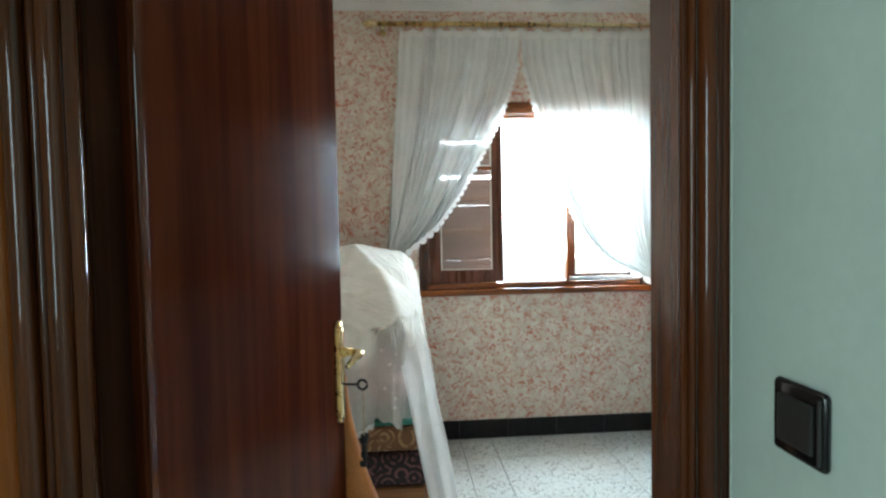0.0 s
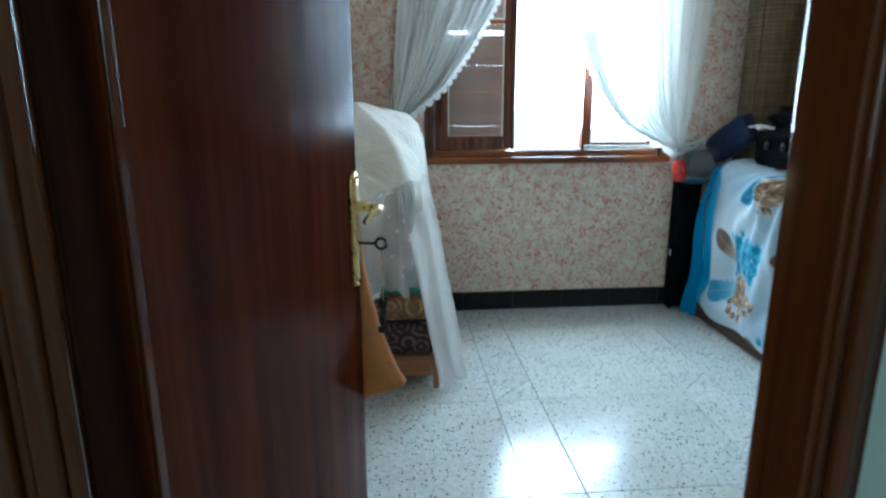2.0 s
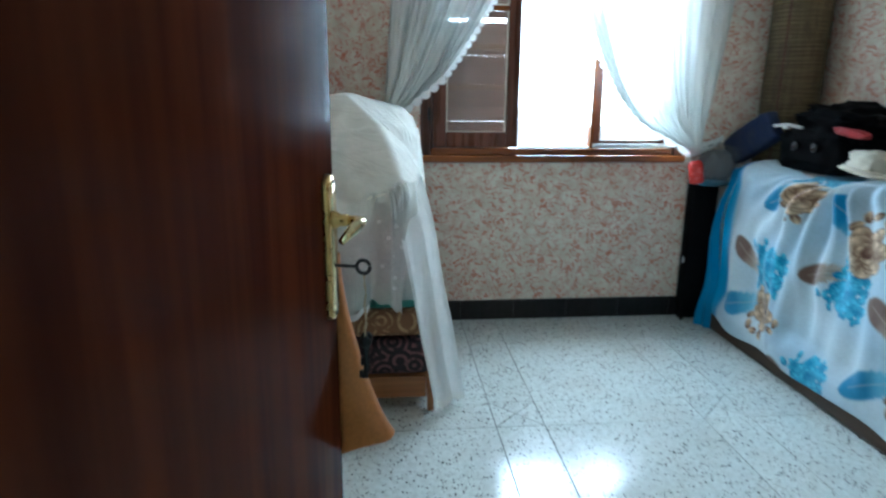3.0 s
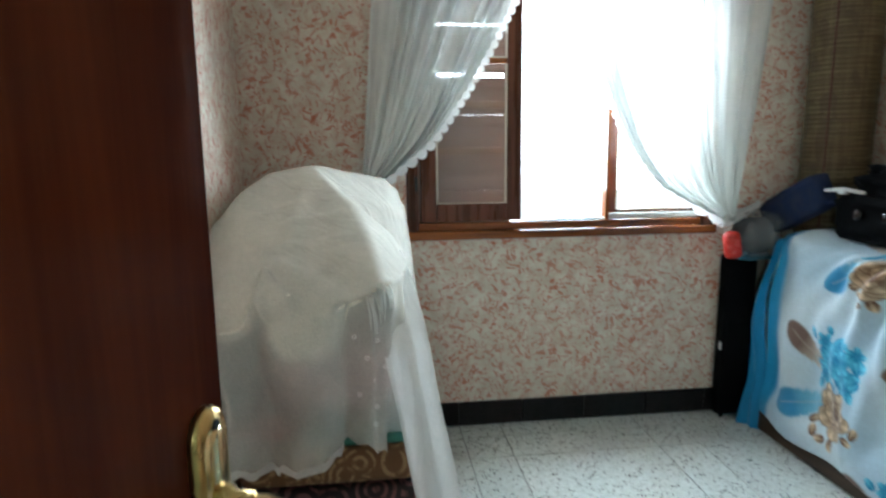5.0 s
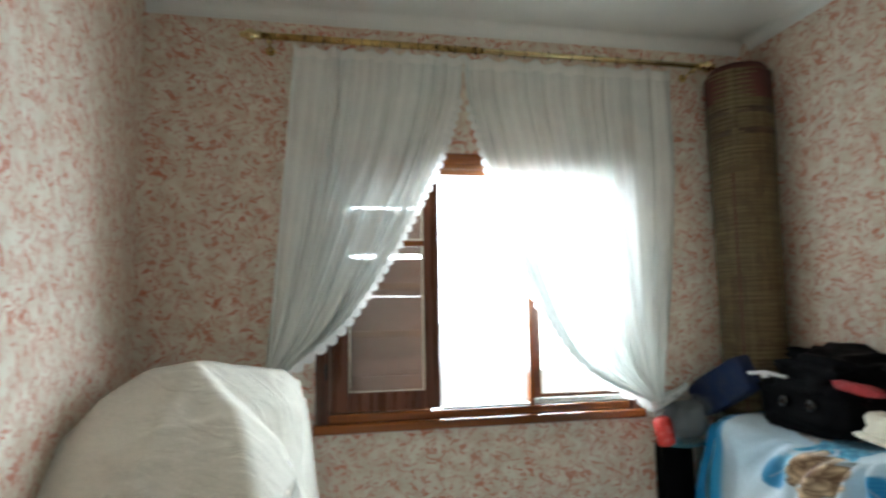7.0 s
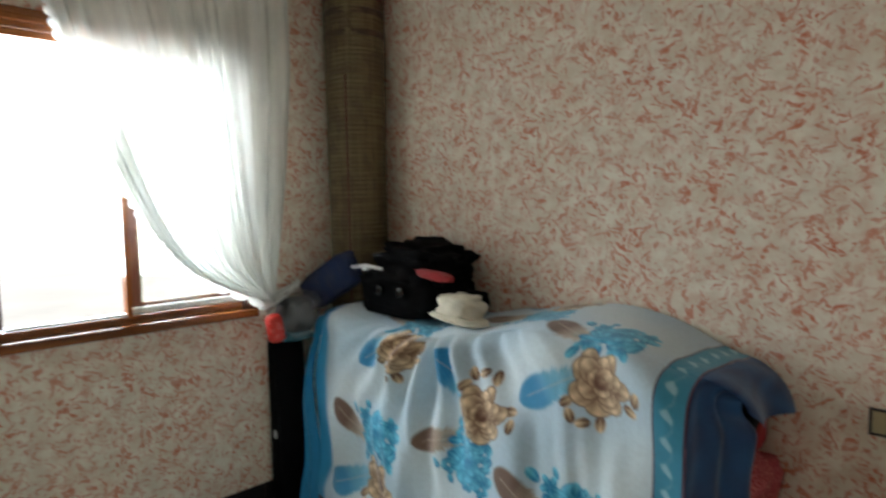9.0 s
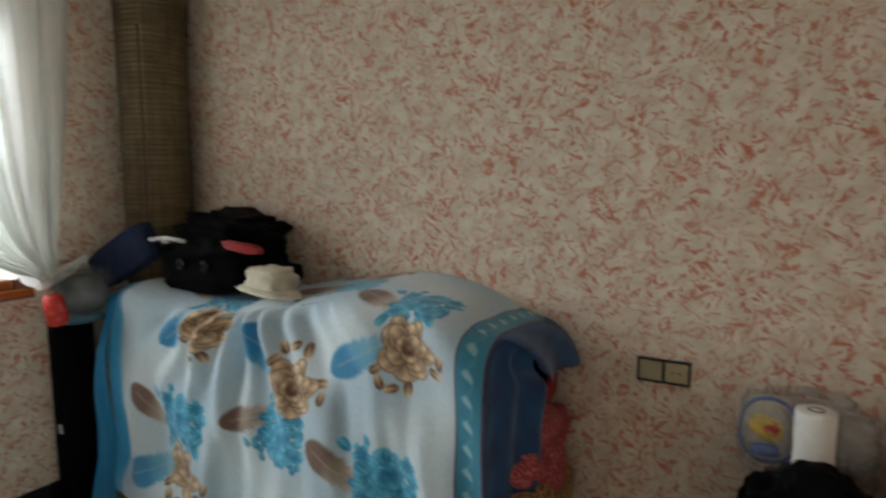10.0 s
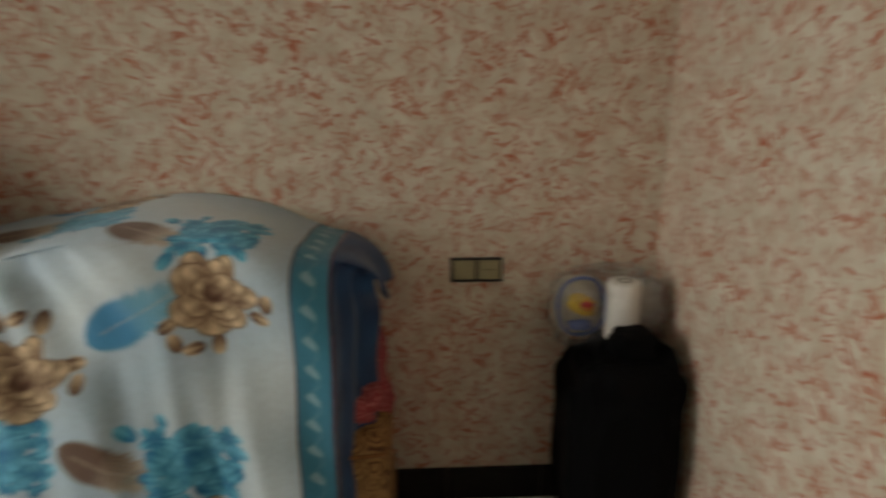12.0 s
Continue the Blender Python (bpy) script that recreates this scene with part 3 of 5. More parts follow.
part("pouch", grid_mesh("pouch", bag_skin, 32, 24, True), ORANGE, bag)
part("strap", turned(tube([(LEN - 0.034, 0.104, 1.11), (LEN - 0.01, 0.09, 1.10), (LEN + 0.022, 0.045, 1.06), (LEN + 0.028, 0.02, 1.03)], 0.005, 8), LEAF), ORANGE, bag, "", True)

# the switch in the corridor
sw = thing("light_switch", (0.5375, 0.972, 1.232), "glossy black square light switch on the pale wall", "switch")
part("plate", box(0.526, 0.5375, 0.931, 1.013, 1.192, 1.272, 0.006, 3), BLACK_PLASTIC, sw, smooth=True)
part("rocker", box(0.522, 0.527, 0.944, 1.000, 1.206, 1.258, 0.003, 2), DARK_PLASTIC, sw, "dark rocker")
part("edge_trim", box(0.5235, 0.5265, 0.9335, 0.938, 1.199, 1.265, 0.001, 1), DARK_PLASTIC, sw, "thin glossy edge strip")

# ---- window ----
win = thing("window_1", (1.04, YW, 0.96), "brown wooden window with the middle open to white daylight", "window", kind="structure")
fy0, fy1 = YW - 0.022, YW + 0.09
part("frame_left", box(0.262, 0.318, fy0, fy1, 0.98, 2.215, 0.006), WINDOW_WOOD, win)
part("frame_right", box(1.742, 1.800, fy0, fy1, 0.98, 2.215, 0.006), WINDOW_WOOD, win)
head = part("frame_head", box(0.318, 1.742, fy0, fy1, 2.135, 2.215, 0.006), SILL_WOOD_LIT, win)
part("head_moulding", box(0.318, 1.742, fy0 - 0.018, fy0 + 0.004, 2.16, 2.185, 0.005), SILL_WOOD_LIT, head)
part("head_bead", box(0.318, 1.742, fy0 - 0.008, fy0 + 0.006, 2.105, 2.134, 0.005), SILL_WOOD_LIT, head)
part("sill", box(0.25, 1.81, YW - 0.045, fy1, 0.958, 1.0, 0.008), SILL_WOOD_LIT, win, "orange-brown varnished sill with the daylight put into its colour")
part("sill_step", box(0.318, 1.742, fy0 + 0.012, fy1 - 0.005, 1.0, 1.036, 0.005), SILL_WOOD_LIT, win)


def sash(name, x0, x1, y0, bar, parted=True, s=0.072, low=0.085):
    """A casement with stiles, rails, a glazing bar and its panes."""
    y1 = y0 + 0.036
    z0, z1 = 1.042, 2.133
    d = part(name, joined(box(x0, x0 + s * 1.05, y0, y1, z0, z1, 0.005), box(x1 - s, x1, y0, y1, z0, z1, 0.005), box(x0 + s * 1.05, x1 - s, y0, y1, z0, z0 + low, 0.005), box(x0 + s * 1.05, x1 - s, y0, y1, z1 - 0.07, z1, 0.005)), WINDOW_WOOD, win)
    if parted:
        part("glazing_bar", box(x0 + s, x1 - s, y0 + 0.004, y1 - 0.004, bar - 0.014, bar + 0.014, 0.004), SILL_WOOD_LIT, d)
    for a, b in ((z0 + low - 0.005, bar - 0.012), (bar + 0.012, z1 - 0.065)) if parted else ((z0 + low - 0.005, z1 - 0.065),):
        p = part("pane", box(x0 + s, x1 - s, y0 + 0.016, y0 + 0.02, a, b), PANE, d, "clear glass")
        p.visible_shadow = False
        part("putty_bead", joined(box(x0 + s * 1.05, x0 + s * 1.05 + 0.008, y0 + 0.006, y0 + 0.016, a, b), box(x1 - s - 0.008, x1 - s, y0 + 0.006, y0 + 0.016, a, b), box(x0 + s * 1.05, x1 - s, y0 + 0.006, y0 + 0.016, a, a + 0.008)), OFF_WHITE, d, "pale bead round the glass")
    return d


sash("left_sash", 0.330, 0.818, YW - 0.004, 1.79)
sash("right_sash", 1.262, 1.738, YW + 0.05, 1.79, False, 0.052, 0.036)
part("sill_rail", box(1.264, 1.738, YW + 0.018, YW + 0.046, 1.0365, 1.062, 0.003), PALE_METAL, win, "pale grey metal rail under the sash")
part("middle_rail", box(0.822, 1.242, YW + 0.002, YW + 0.03, 1.0365, 1.046, 0.002), PALE_METAL, win, "pale metal rail along the open middle")
# the stop's lit edge is painted by the brighter casing wood
part("sash_stop", box(1.243, 1.262, YW + 0.0, YW + 0.05, 1.036, 1.56, 0.003), CASING_LIT, win, "thin upright wooden stop in a lit orange tone")
part("latch", joined(box(0.302, 0.314, fy0 - 0.012, fy0 + 0.002, 1.19, 1.26, 0.003), box(0.304, 0.312, fy0 - 0.02, fy0 - 0.01, 1.205, 1.245, 0.002)), IRON, win, "small dark latch")
shutter = thing("window_shutter", (0.56, YW + 0.17, 1.0), "grey-brown boarded outer shutter behind the glass", "shutter")
for k, (a, b) in enumerate(((1.0, 1.18), (1.181, 1.36), (1.361, 1.55), (1.551, 1.732), (1.752, 1.972), (1.982, 2.18))):
    part("board", box(0.30, 0.80, YW + 0.150, YW + 0.172, a, b, 0.004), SHUTTER_WOOD, shutter)
for z in (1.375, 1.60):
    part("batten", box(0.31, 0.79, YW + 0.136, YW + 0.149, z - 0.016, z + 0.016, 0.003), CARD, shutter, "brown cross batten")
part("stile", box(0.30, 0.335, YW + 0.173, YW + 0.19, 0.99, 2.185, 0.003), SHUTTER_WOOD, shutter)
part("stile", box(0.765, 0.80, YW + 0.173, YW + 0.19, 0.99, 2.185, 0.003), SHUTTER_WOOD, shutter)

# ---- curtain rod and curtains ----
RODY, RODZ = 4.255, 2.685
rod = thing("curtain_rod", (1.08, RODY, RODZ), "thin brass curtain rod with turned finials", "curtain rod")
part("bar", lathe(((0.0155, 0.03), (0.0155, 1.02)), 14, (0, RODY, RODZ), "x"), BRASS, rod, "", True)
part("telescopic_bar", lathe(((0.013, 1.02), (0.013, 2.15)), 14, (0, RODY, RODZ), "x"), BRIGHT_BRASS, rod, "paler thinner half of the rod", True)
for x, s in ((0.03, -1), (2.15, 1)):
    prof = [(0.013, 0), (0.024, 0.010), (0.013, 0.020), (0.026, 0.036), (0.030, 0.050), (0.022, 0.066), (0.011, 0.076), (0.016, 0.086), (0.005, 0.096)]
    f = lathe(prof, 18, (0, 0, 0), "x")
    if s < 0:
        turned(f, Matrix.Rotation(radians(180), 4, "Z"))
    part("finial", turned(f, Matrix.Translation((x, RODY, RODZ))), BRIGHT_BRASS, rod, "turned brass finial", True)
    xb = x - s * 0.03
    part("bracket", joined(tube([(xb, RODY, RODZ - 0.012), (xb, RODY + 0.05, RODZ - 0.03), (xb, YW - 0.002, RODZ - 0.03)], 0.006, 8), lathe(((0.022, 0), (0.02, 0.006), (0.008, 0.01)), 16, (xb, YW - 0.011, RODZ - 0.03), "y")), BRASS, rod, "", True)
    part("knob", lathe(((0.004, -0.014), (0.013, -0.006), (0.013, 0.006), (0.004, 0.014)), 14, (xb, RODY, RODZ - 0.026), "z"), BRIGHT_BRASS, rod, "", True)


def curtain(name, top, rows_in, rows_out, z_end, left, pleats, seed):
    """A tied-back sheer panel. The rows give x of the inner and outer edge by height."""
    d = thing(name, ((top[0] + top[1]) / 2, RODY, z_end), "sheer white voile curtain tied back, with a scalloped lace edge", "curtain", "window curtains")
    z_top = 2.668
    rng = random.Random(seed)
    phase = [rng.uniform(-0.7, 0.7) for _ in range(40)]

    def skin(u, v):
        z = z_top + (z_end - z_top) * v
        xi, xo = bent_at(rows_in, -z), bent_at(rows_out, -z)
        full = abs(xi - xo)
        tight = 1 - min(1.0, full / abs(top[1] - top[0]))
        uu = u + 0.035 * math.sin(u * 11 + seed) + 0.02 * math.sin(u * 23 + 2 * seed) + 0.012 * math.sin(v * 4 + u * 9)
        k = uu * pleats * 2 * math.pi
        lively = 0.45 + 0.55 * noise.noise(Vector((u * 7, v * 1.5, seed * 3.1)))
        amp = (0.016 + 0.018 * tight) * (0.5 + 0.5 * min(1.0, v * 8)) * (0.5 + abs(lively))
        fold = (0.45 + 1.7 * smooth01(tight * 1.25)) * (0.55 + 0.45 * math.sin(u * 17 + seed)) / (2 * math.pi * pleats)
        x = xo + (xi - xo) * max(-0.01, min(1.0, u + fold * math.cos(k) * math.sin(math.pi * min(1.0, max(0.0, u))) ** 0.3))
        y = RODY + 0.012 + amp * math.sin(k) + 0.008 * noise.noise(Vector((u * 5, z * 2.5, seed)))
        y -= 0.035 * tight * math.sin(math.pi * min(1, u * 1.0))
        z -= 0.022 * abs(math.sin(math.pi * u * 9)) ** 0.8 * max(0.0, 1 - v / 0.08)
        return (x, y, z)

    # how far the weave stays open: many fine pleats lie over one another where the cloth is drawn in
    openness = np.ones((111, 261, 4))
    for j in range(111):
        z = z_top + (z_end - z_top) * j / 110
        tight = 1 - min(1.0, abs(bent_at(rows_in, -z) - bent_at(rows_out, -z)) / abs(top[1] - top[0]))
        bunch = smooth01((tight - 0.12) / 0.5)
        for i in range(261):
            layers = 0.5 + 0.5 * math.sin(i / 260 * pleats * 12.5 + 2.0 * math.sin(i / 260 * 9 + seed))
            hem = smooth01((i / 260 - 0.84) / 0.06) * smooth01((j / 110 - 0.42) / 0.2)
            openness[j, i, :3] = (1 - 0.93 * hem) * (1 - 0.97 * bunch * (0.55 + 0.45 * layers)) * (1 - 0.30 * layers)
    panel = part("panel", grid_mesh("panel", skin, 260, 110, False, openness), CURTAIN, d)
    # heading tape and rings
    def tape(u, v):
        x, y, z = skin(u, 0.006 + 0.030 * v)
        return (x, y - 0.004, z)
    part("heading_tape", grid_mesh("heading_tape", tape, 120, 3), LACE, d, "denser gathered heading")
    n = 9
    for k in range(n):
        x = top[0] + (top[1] - top[0]) * (k + 0.5) / n
        pts = [(x, RODY + 0.0175 * math.cos(a), RODZ - 0.002 + 0.0185 * math.sin(a)) for a in [2 * math.pi * q / 14 for q in range(15)]]
        part("ring", tube(pts, 0.0018, 6), IRON, d, "small dark ring", True)
    # lace scallops along the inner edge
    bm = bmesh.new()
    count = 34
    z_from = -rows_in[1][0]
    for k in range(count):
        a = (z_from - z_end) * (k / count) ** 1.0
        b = (z_from - z_end) * ((k + 1) / count)
        va, vb = (z_top - z_from + a) / (z_top - z_end), (z_top - z_from + b) / (z_top - z_end)
        p, q = Vector(skin(1.0, va)), Vector(skin(1.0, vb))
        mid, d2 = (p + q) / 2, (q - p)
        out = Vector((-d2.z, 0, d2.x)).normalized()
        if (out.x > 0) != left:
            out = -out
        fan = [bm.verts.new(mid - Vector((0, 0.004, 0)) - out * 0.012)]
        for s in range(11):
            t = math.pi * s / 10
            fan.append(bm.verts.new(mid - d2 * 0.52 * math.cos(t) + out * min(0.034, d2.length * 0.62) * math.sin(t) + Vector((0, -0.005, 0))))
        for s in range(1, 11):
            bm.faces.new((fan[0], fan[s], fan[s + 1]))
    part("lace_edge", bm, LACE, d, "white scalloped lace edging")
    return d


curtain("curtain", (0.165, 0.93), [(-2.668, 0.93), (-2.45, 0.905), (-2.06, 0.765), (-1.457, 0.405), (-1.22, 0.13)], [(-2.668, 0.165), (-2.06, 0.122), (-1.22, 0.058)], 1.21, True, 8.5, 3)
curtain("curtain", (2.0, 0.93), [(-2.668, 0.93), (-2.42, 0.95), (-1.58, 1.225), (-1.22, 1.455), (-1.03, 1.80)], [(-2.668, 2.0), (-2.0, 1.985), (-1.3, 1.915), (-1.03, 1.845)], 1.03, False, 11.5, 8)
tie = thing("curtain_tieback", (1.86, 4.25, 1.04), "gathered end of the white curtain pulled aside", "curtain tieback")


def tie_skin(u, v):
    a = 2 * math.pi * u
    x = 1.78 + 0.22 * v
    r = 0.030 * (1 - 0.6 * v) * (1 + 0.25 * math.sin(5 * a + 3 * v))
    return (x, 4.245 + 0.03 * v + r * math.cos(a), 1.035 + 0.07 * v * v + r * 1.2 * math.sin(a))


part("gather", grid_mesh("gather", tie_skin, 30, 12, True), GATHERED, tie)
part("band", tube([(1.80, 4.245 + 0.034 * math.cos(a), 1.036 + 0.036 * math.sin(a)) for a in [2 * math.pi * k / 18 for k in range(19)]], 0.004, 6), LACE, tie, "", True)


# ---- bench with the covered pile ----
BX0, BX1, BY0, BY1 = -0.38, 0.262, 3.262, 4.20
bench = thing("wooden_bench", ((BX0 + BX1) / 2, (BY0 + BY1) / 2, 0), "honey-brown wooden bench bed against the wall", "bench")
for x in (BX0 + 0.02, BX1 - 0.018):
    for y in (BY0 + 0.02, BY1 - 0.02):
        b = box(x - 0.018, x + 0.018, y - 0.018, y + 0.018, 0.0, 0.165, 0.004)
        for v in b.verts:
            if v.co.z < 0.02:
                v.co.x = x + (v.co.x - x) * 0.7
        part("leg", b, BENCH_WOOD, bench)
part("front_rail", box(BX0 + 0.038, BX1 - 0.037, BY0, BY0 + 0.022, 0.07, 0.168, 0.004), BENCH_WOOD, bench)
part("back_rail", box(BX0 + 0.038, BX1 - 0.037, BY1 - 0.022, BY1, 0.07, 0.168, 0.004), BENCH_WOOD, bench)
part("side_rail", box(BX1 - 0.03, BX1 - 0.008, BY0 + 0.039, BY1 - 0.039, 0.07, 0.168, 0.004), BENCH_WOOD, bench)
part("side_rail", box(BX0 + 0.008, BX0 + 0.03, BY0 + 0.039, BY1 - 0.039, 0.07, 0.168, 0.004), BENCH_WOOD, bench)
part("slat_board", box(BX0 + 0.03, BX1 - 0.03, BY0 + 0.022, BY1 - 0.022, 0.15, 0.168), BENCH_WOOD, bench)


def soft_slab(x0, x1, y0, y1, z0, z1, r, seed, wob=0.01):
    bm = box(x0, x1, y0, y1, z0, z1, r, 5)
    bmesh.ops.subdivide_edges(bm, edges=[e for e in bm.edges if e.calc_length() > 0.08], cuts=6, use_grid_fill=True)
    for v in bm.verts:
        n = noise.noise_vector(v.co * 6 + Vector((seed, seed, 0)))
        k = smooth01((v.co.z - z0) / max(0.02, (z1 - z0) * 0.5))
        v.co += Vector((n.x, n.y, n.z * 0.6)) * wob * k
    return bm


tagged(part("mattress", soft_slab(BX0 + 0.02, BX1 - 0.012, BY0 + 0.0, BY1 - 0.02, 0.170, 0.330, 0.04, 1), BLACK_FIGURED, smooth=True), "thin black figured mattress on the bench", "mattress")
tagged(part("folded_blanket", soft_slab(BX0 + 0.03, BX1 - 0.03, BY0 + 0.005, BY1 - 0.03, 0.335, 0.462, 0.055, 2), BROWN_FIGURED, smooth=True), "brown figured blanket folded on the mattress", "blanket")
tagged(part("folded_cloth", soft_slab(BX0 + 0.05, BX1 - 0.07, BY0 + 0.03, BY1 - 0.06, 0.464, 0.488, 0.014, 3, 0.005), GREEN_CLOTH, smooth=True), "sea-green cloth folded on the blanket", "cloth")
tagged(part("folded_cloth", soft_slab(BX0 + 0.04, BX1 - 0.42, BY0 + 0.03, BY1 - 0.08, 0.501, 0.535, 0.012, 4, 0.004), RED_CLOTH, smooth=True), "dark red cloth folded under the white sheet", "cloth")
tagged(part("folded_quilt", soft_slab(BX0 + 0.08, BX1 - 0.06, BY0 + 0.07, BY1 - 0.12, 0.54, 0.88, 0.09, 5, 0.014), ROSE, smooth=True), "rose bedding stacked beneath the white sheet", "bedding")

tagged(part("pillow", turned(crumpled(0.17, 0.30, 0.14, 31.0, 0.06, 4.0, 3.2), Matrix.Translation((-0.15, 3.76, 1.02))), PAPER, smooth=True), "plump white pillow heaped beneath the sheet", "pillow")
# black lump added for both the dark item and the shade in the wall gap
tagged(part("dark_item_and_shade", turned(crumpled(0.045, 0.26, 0.23, 41.0, 0.2), Matrix.Translation((-0.355, 3.50, 0.71))), BLACK_CLOTH, smooth=True), "black lump for the dark item and shade between the bedding and the wall", "garment")
LINEN = plain("cream_linen", (0.90, 0.87, 0.77), 0.9, 0.06, 12.0, 0.3)
sheet = thing("draped_sheet", (-0.06, 3.73, 0.5), "thin cream sheet draped in folds over the bedding", "sheet")
CX, CY = -0.070, 3.725


def around(a, front, right, back, left):
    """A value that goes smoothly round the pile; a = 0 points to +x, -90 degrees to the front."""
    c, s = math.cos(a), math.sin(a)
    wr, wl, wb, wf = max(0, c) ** 2, max(0, -c) ** 2, max(0, s) ** 2, max(0, -s) ** 2
    return wr * right + wl * left + wb * back + wf * front


# pulled folds: from, to, height and half-width
RIDGES = ((-0.37, 3.375, -0.13, 3.50, 0.009, 0.022), (-0.34, 3.32, 0.0, 3.46, 0.011, 0.026), (-0.28, 3.27, 0.02, 3.36, 0.010, 0.028), (-0.21, 3.25, 0.0, 3.17, 0.034, 0.040),
          (-0.21, 3.20, -0.07, 3.07, 0.062, 0.036), (-0.21, 3.20, -0.24, 3.04, 0.068, 0.036), (-0.11, 3.64, -0.17, 3.24, 0.014, 0.06), (-0.24, 3.08, -0.40, 3.04, 0.030, 0.035))


def creases(x, y):
    """Pulled folds that run from the crest down to the front corner."""
    lines = 0.0
    for ax, ay, bx, by, h, w in RIDGES:
        dx, dy = bx - ax, by - ay
        t = max(0.0, min(1.0, ((x - ax) * dx + (y - ay) * dy) / (dx * dx + dy * dy)))
        d = math.hypot(x - ax - t * dx, y - ay - t * dy)
        lines += h * math.exp(-(d / (0.55 * w)) ** 2) * math.sin(math.pi * (0.10 + 0.82 * t)) ** 0.7
    fine = 0.006 * math.sin((y * 0.9 - x * 0.5) * 62 + 3 * math.sin(x * 6)) * max(0.0, noise.noise(Vector((x * 3, y * 3, 7.7))) + 0.15)
    return lines + fine + 0.016 * noise.noise(Vector((x * 3.0, y * 2.0, 1.3)))


def soft_min(a, b, k=0.022):
    h = max(0.0, min(1.0, 0.5 + 0.5 * (b - a) / k))
    return b + (a - b) * h - k * h * (1 - h)


def pile_top(x, y):
    """The tent-like top: a crest, a steep front, a gentle left side and back."""
    front = max(0.955 + 0.05 * (x + 0.1), 1.345 - 0.68 * (3.68 - y))
    left = 1.345 + 0.27 * (x + 0.11) + 0.45 * min(0.0, x + 0.25)
    d = 3.68 - y
    xr = -0.11 + (0.82 * min(d, 0.18) + 0.33 * max(0.0, d - 0.18) if d > 0 else -0.85 * d)
    right = 1.345 - (0.68 * min(d, 0.56) if d > 0 else -0.15 * d) - 0.95 * (x - xr) - 1.2 * max(0.0, x - xr - 0.16)
    back = 1.345 - 0.22 * (y - 3.68)
    return soft_min(soft_min(front, left), soft_min(right, back))


def drape(u, v):
    a = 2 * math.pi * u - math.pi / 2
    c, s = math.cos(a), math.sin(a)
    p = 0.48 if c < 0 and s < 0 else 0.6
    ex, ey = math.copysign(abs(c) ** p, c), math.copysign(abs(s) ** p, s)
    hx = 0.300 if c > 0 else 0.40
    hy = 0.590 + 0.13 * max(0.0, -ex) ** 1.4 - 0.13 * max(0.0, ex) ** 2 if s < 0 else 0.46
    z_hem = around(a, 0.50, 0.30, 0.62, 0.70)
    if c > 0 and s < 0:
        z_hem += 0.02 * math.sin(2 * (a + math.pi / 2)) - 0.19 * smooth01((c - 0.55) / 0.4)
    z_hem += 0.020 * math.sin(u * 44) * around(a, 1, 0.4, 0.3, 1) + 0.008 * math.sin(u * 300)
    xs, ys = max(CX + ex * hx, LEFT(CY + ey * hy) + 0.012), CY + ey * hy
    z_sh = pile_top(xs, ys) - 0.035
    if v < 0.55:
        q = v / 0.55
        x, y = CX + (xs - CX) * q, CY + (ys - CY) * q
        z = pile_top(x, y) - 0.035 * smooth01((q - 0.75) / 0.25)
        z += creases(x, y) * min(1.0, 2.2 * q)
    else:
        q = (v - 0.55) / 0.45
        z = z_sh + (z_hem - z_sh) * q
        flare = around(a, -0.035, 0.085, 0.02, -0.05)
        x, y = xs + ex * flare * q, ys + ey * flare * q
        w = (1 - 2 * abs(math.sin(u * math.pi * 11 + 1.4 * math.sin(u * 19))) ** 0.7) * 0.7 + math.sin(u * 2 * math.pi * 21 + 2.0) * 0.25
        wave = (0.014 + around(a, 0.040, 0.07, 0.05, 0.025) * q ** 0.8) * w + 0.025 * noise.noise(Vector((u * 14, q * 2.2, 9)))
        x += ex * wave
        y += ey * wave
        z += creases(x, y) * (1 - q)
    x = max(x, LEFT(y) + 0.012)
    return (x, y, z)


part("cover", grid_mesh("cover", drape, 300, 120, True), SHEET, sheet)


def lining(u, v):
    """The folded layer under the top of the sheet, a little way over the edge."""
    w = (u + 0.5) % 1.0 - 0.5
    end = 0.575 + 0.105 * smooth01((w + 0.020) / 0.02) * (1 - smooth01((w - 0.018) / 0.006)) + 0.22 * smooth01((w - 0.09) / 0.08) * (1 - smooth01((w - 0.30) / 0.1)) + 0.004 * math.sin(u * 31)
    x, y, z = drape(u, end * v)
    k = 0.010 / max(0.05, math.hypot(x - CX, y - CY))
    return (x - (x - CX) * k, y - (y - CY) * k, z - 0.010)


part("folded_layer", grid_mesh("folded_layer", lining, 200, 70, True), LINEN, sheet, "opaque cream layer folded under the top")


def lace_row(u, v):
    a = 0.80 + 0.22 * u
    x, y, z = drape(a % 1.0, 1.0)
    return (x, y - 0.002, z - 0.028 * v * (0.72 + 0.28 * abs(math.sin(u * 60))))


part("lace_hem", grid_mesh("lace_hem", lace_row, 160, 3), LACE, sheet, "scalloped lace hem")
for k in range(8):
    p = Vector(drape(0.035 + 0.062 * ((k * 0.618) % 1.0), 0.66 + 0.036 * k))
    bm = bmesh.new()
    for q in range(6):
        t = 2 * math.pi * q / 6
        bmesh.ops.create_circle(bm, cap_ends=True, segments=8, radius=0.0026, matrix=Matrix.Translation(p + Vector((0.0055 * math.cos(t), -0.007, 0.0055 * math.sin(t)))) @ Matrix.Rotation(radians(90), 4, "X"))
    part("embroidered_flower", bm, LACE, sheet)

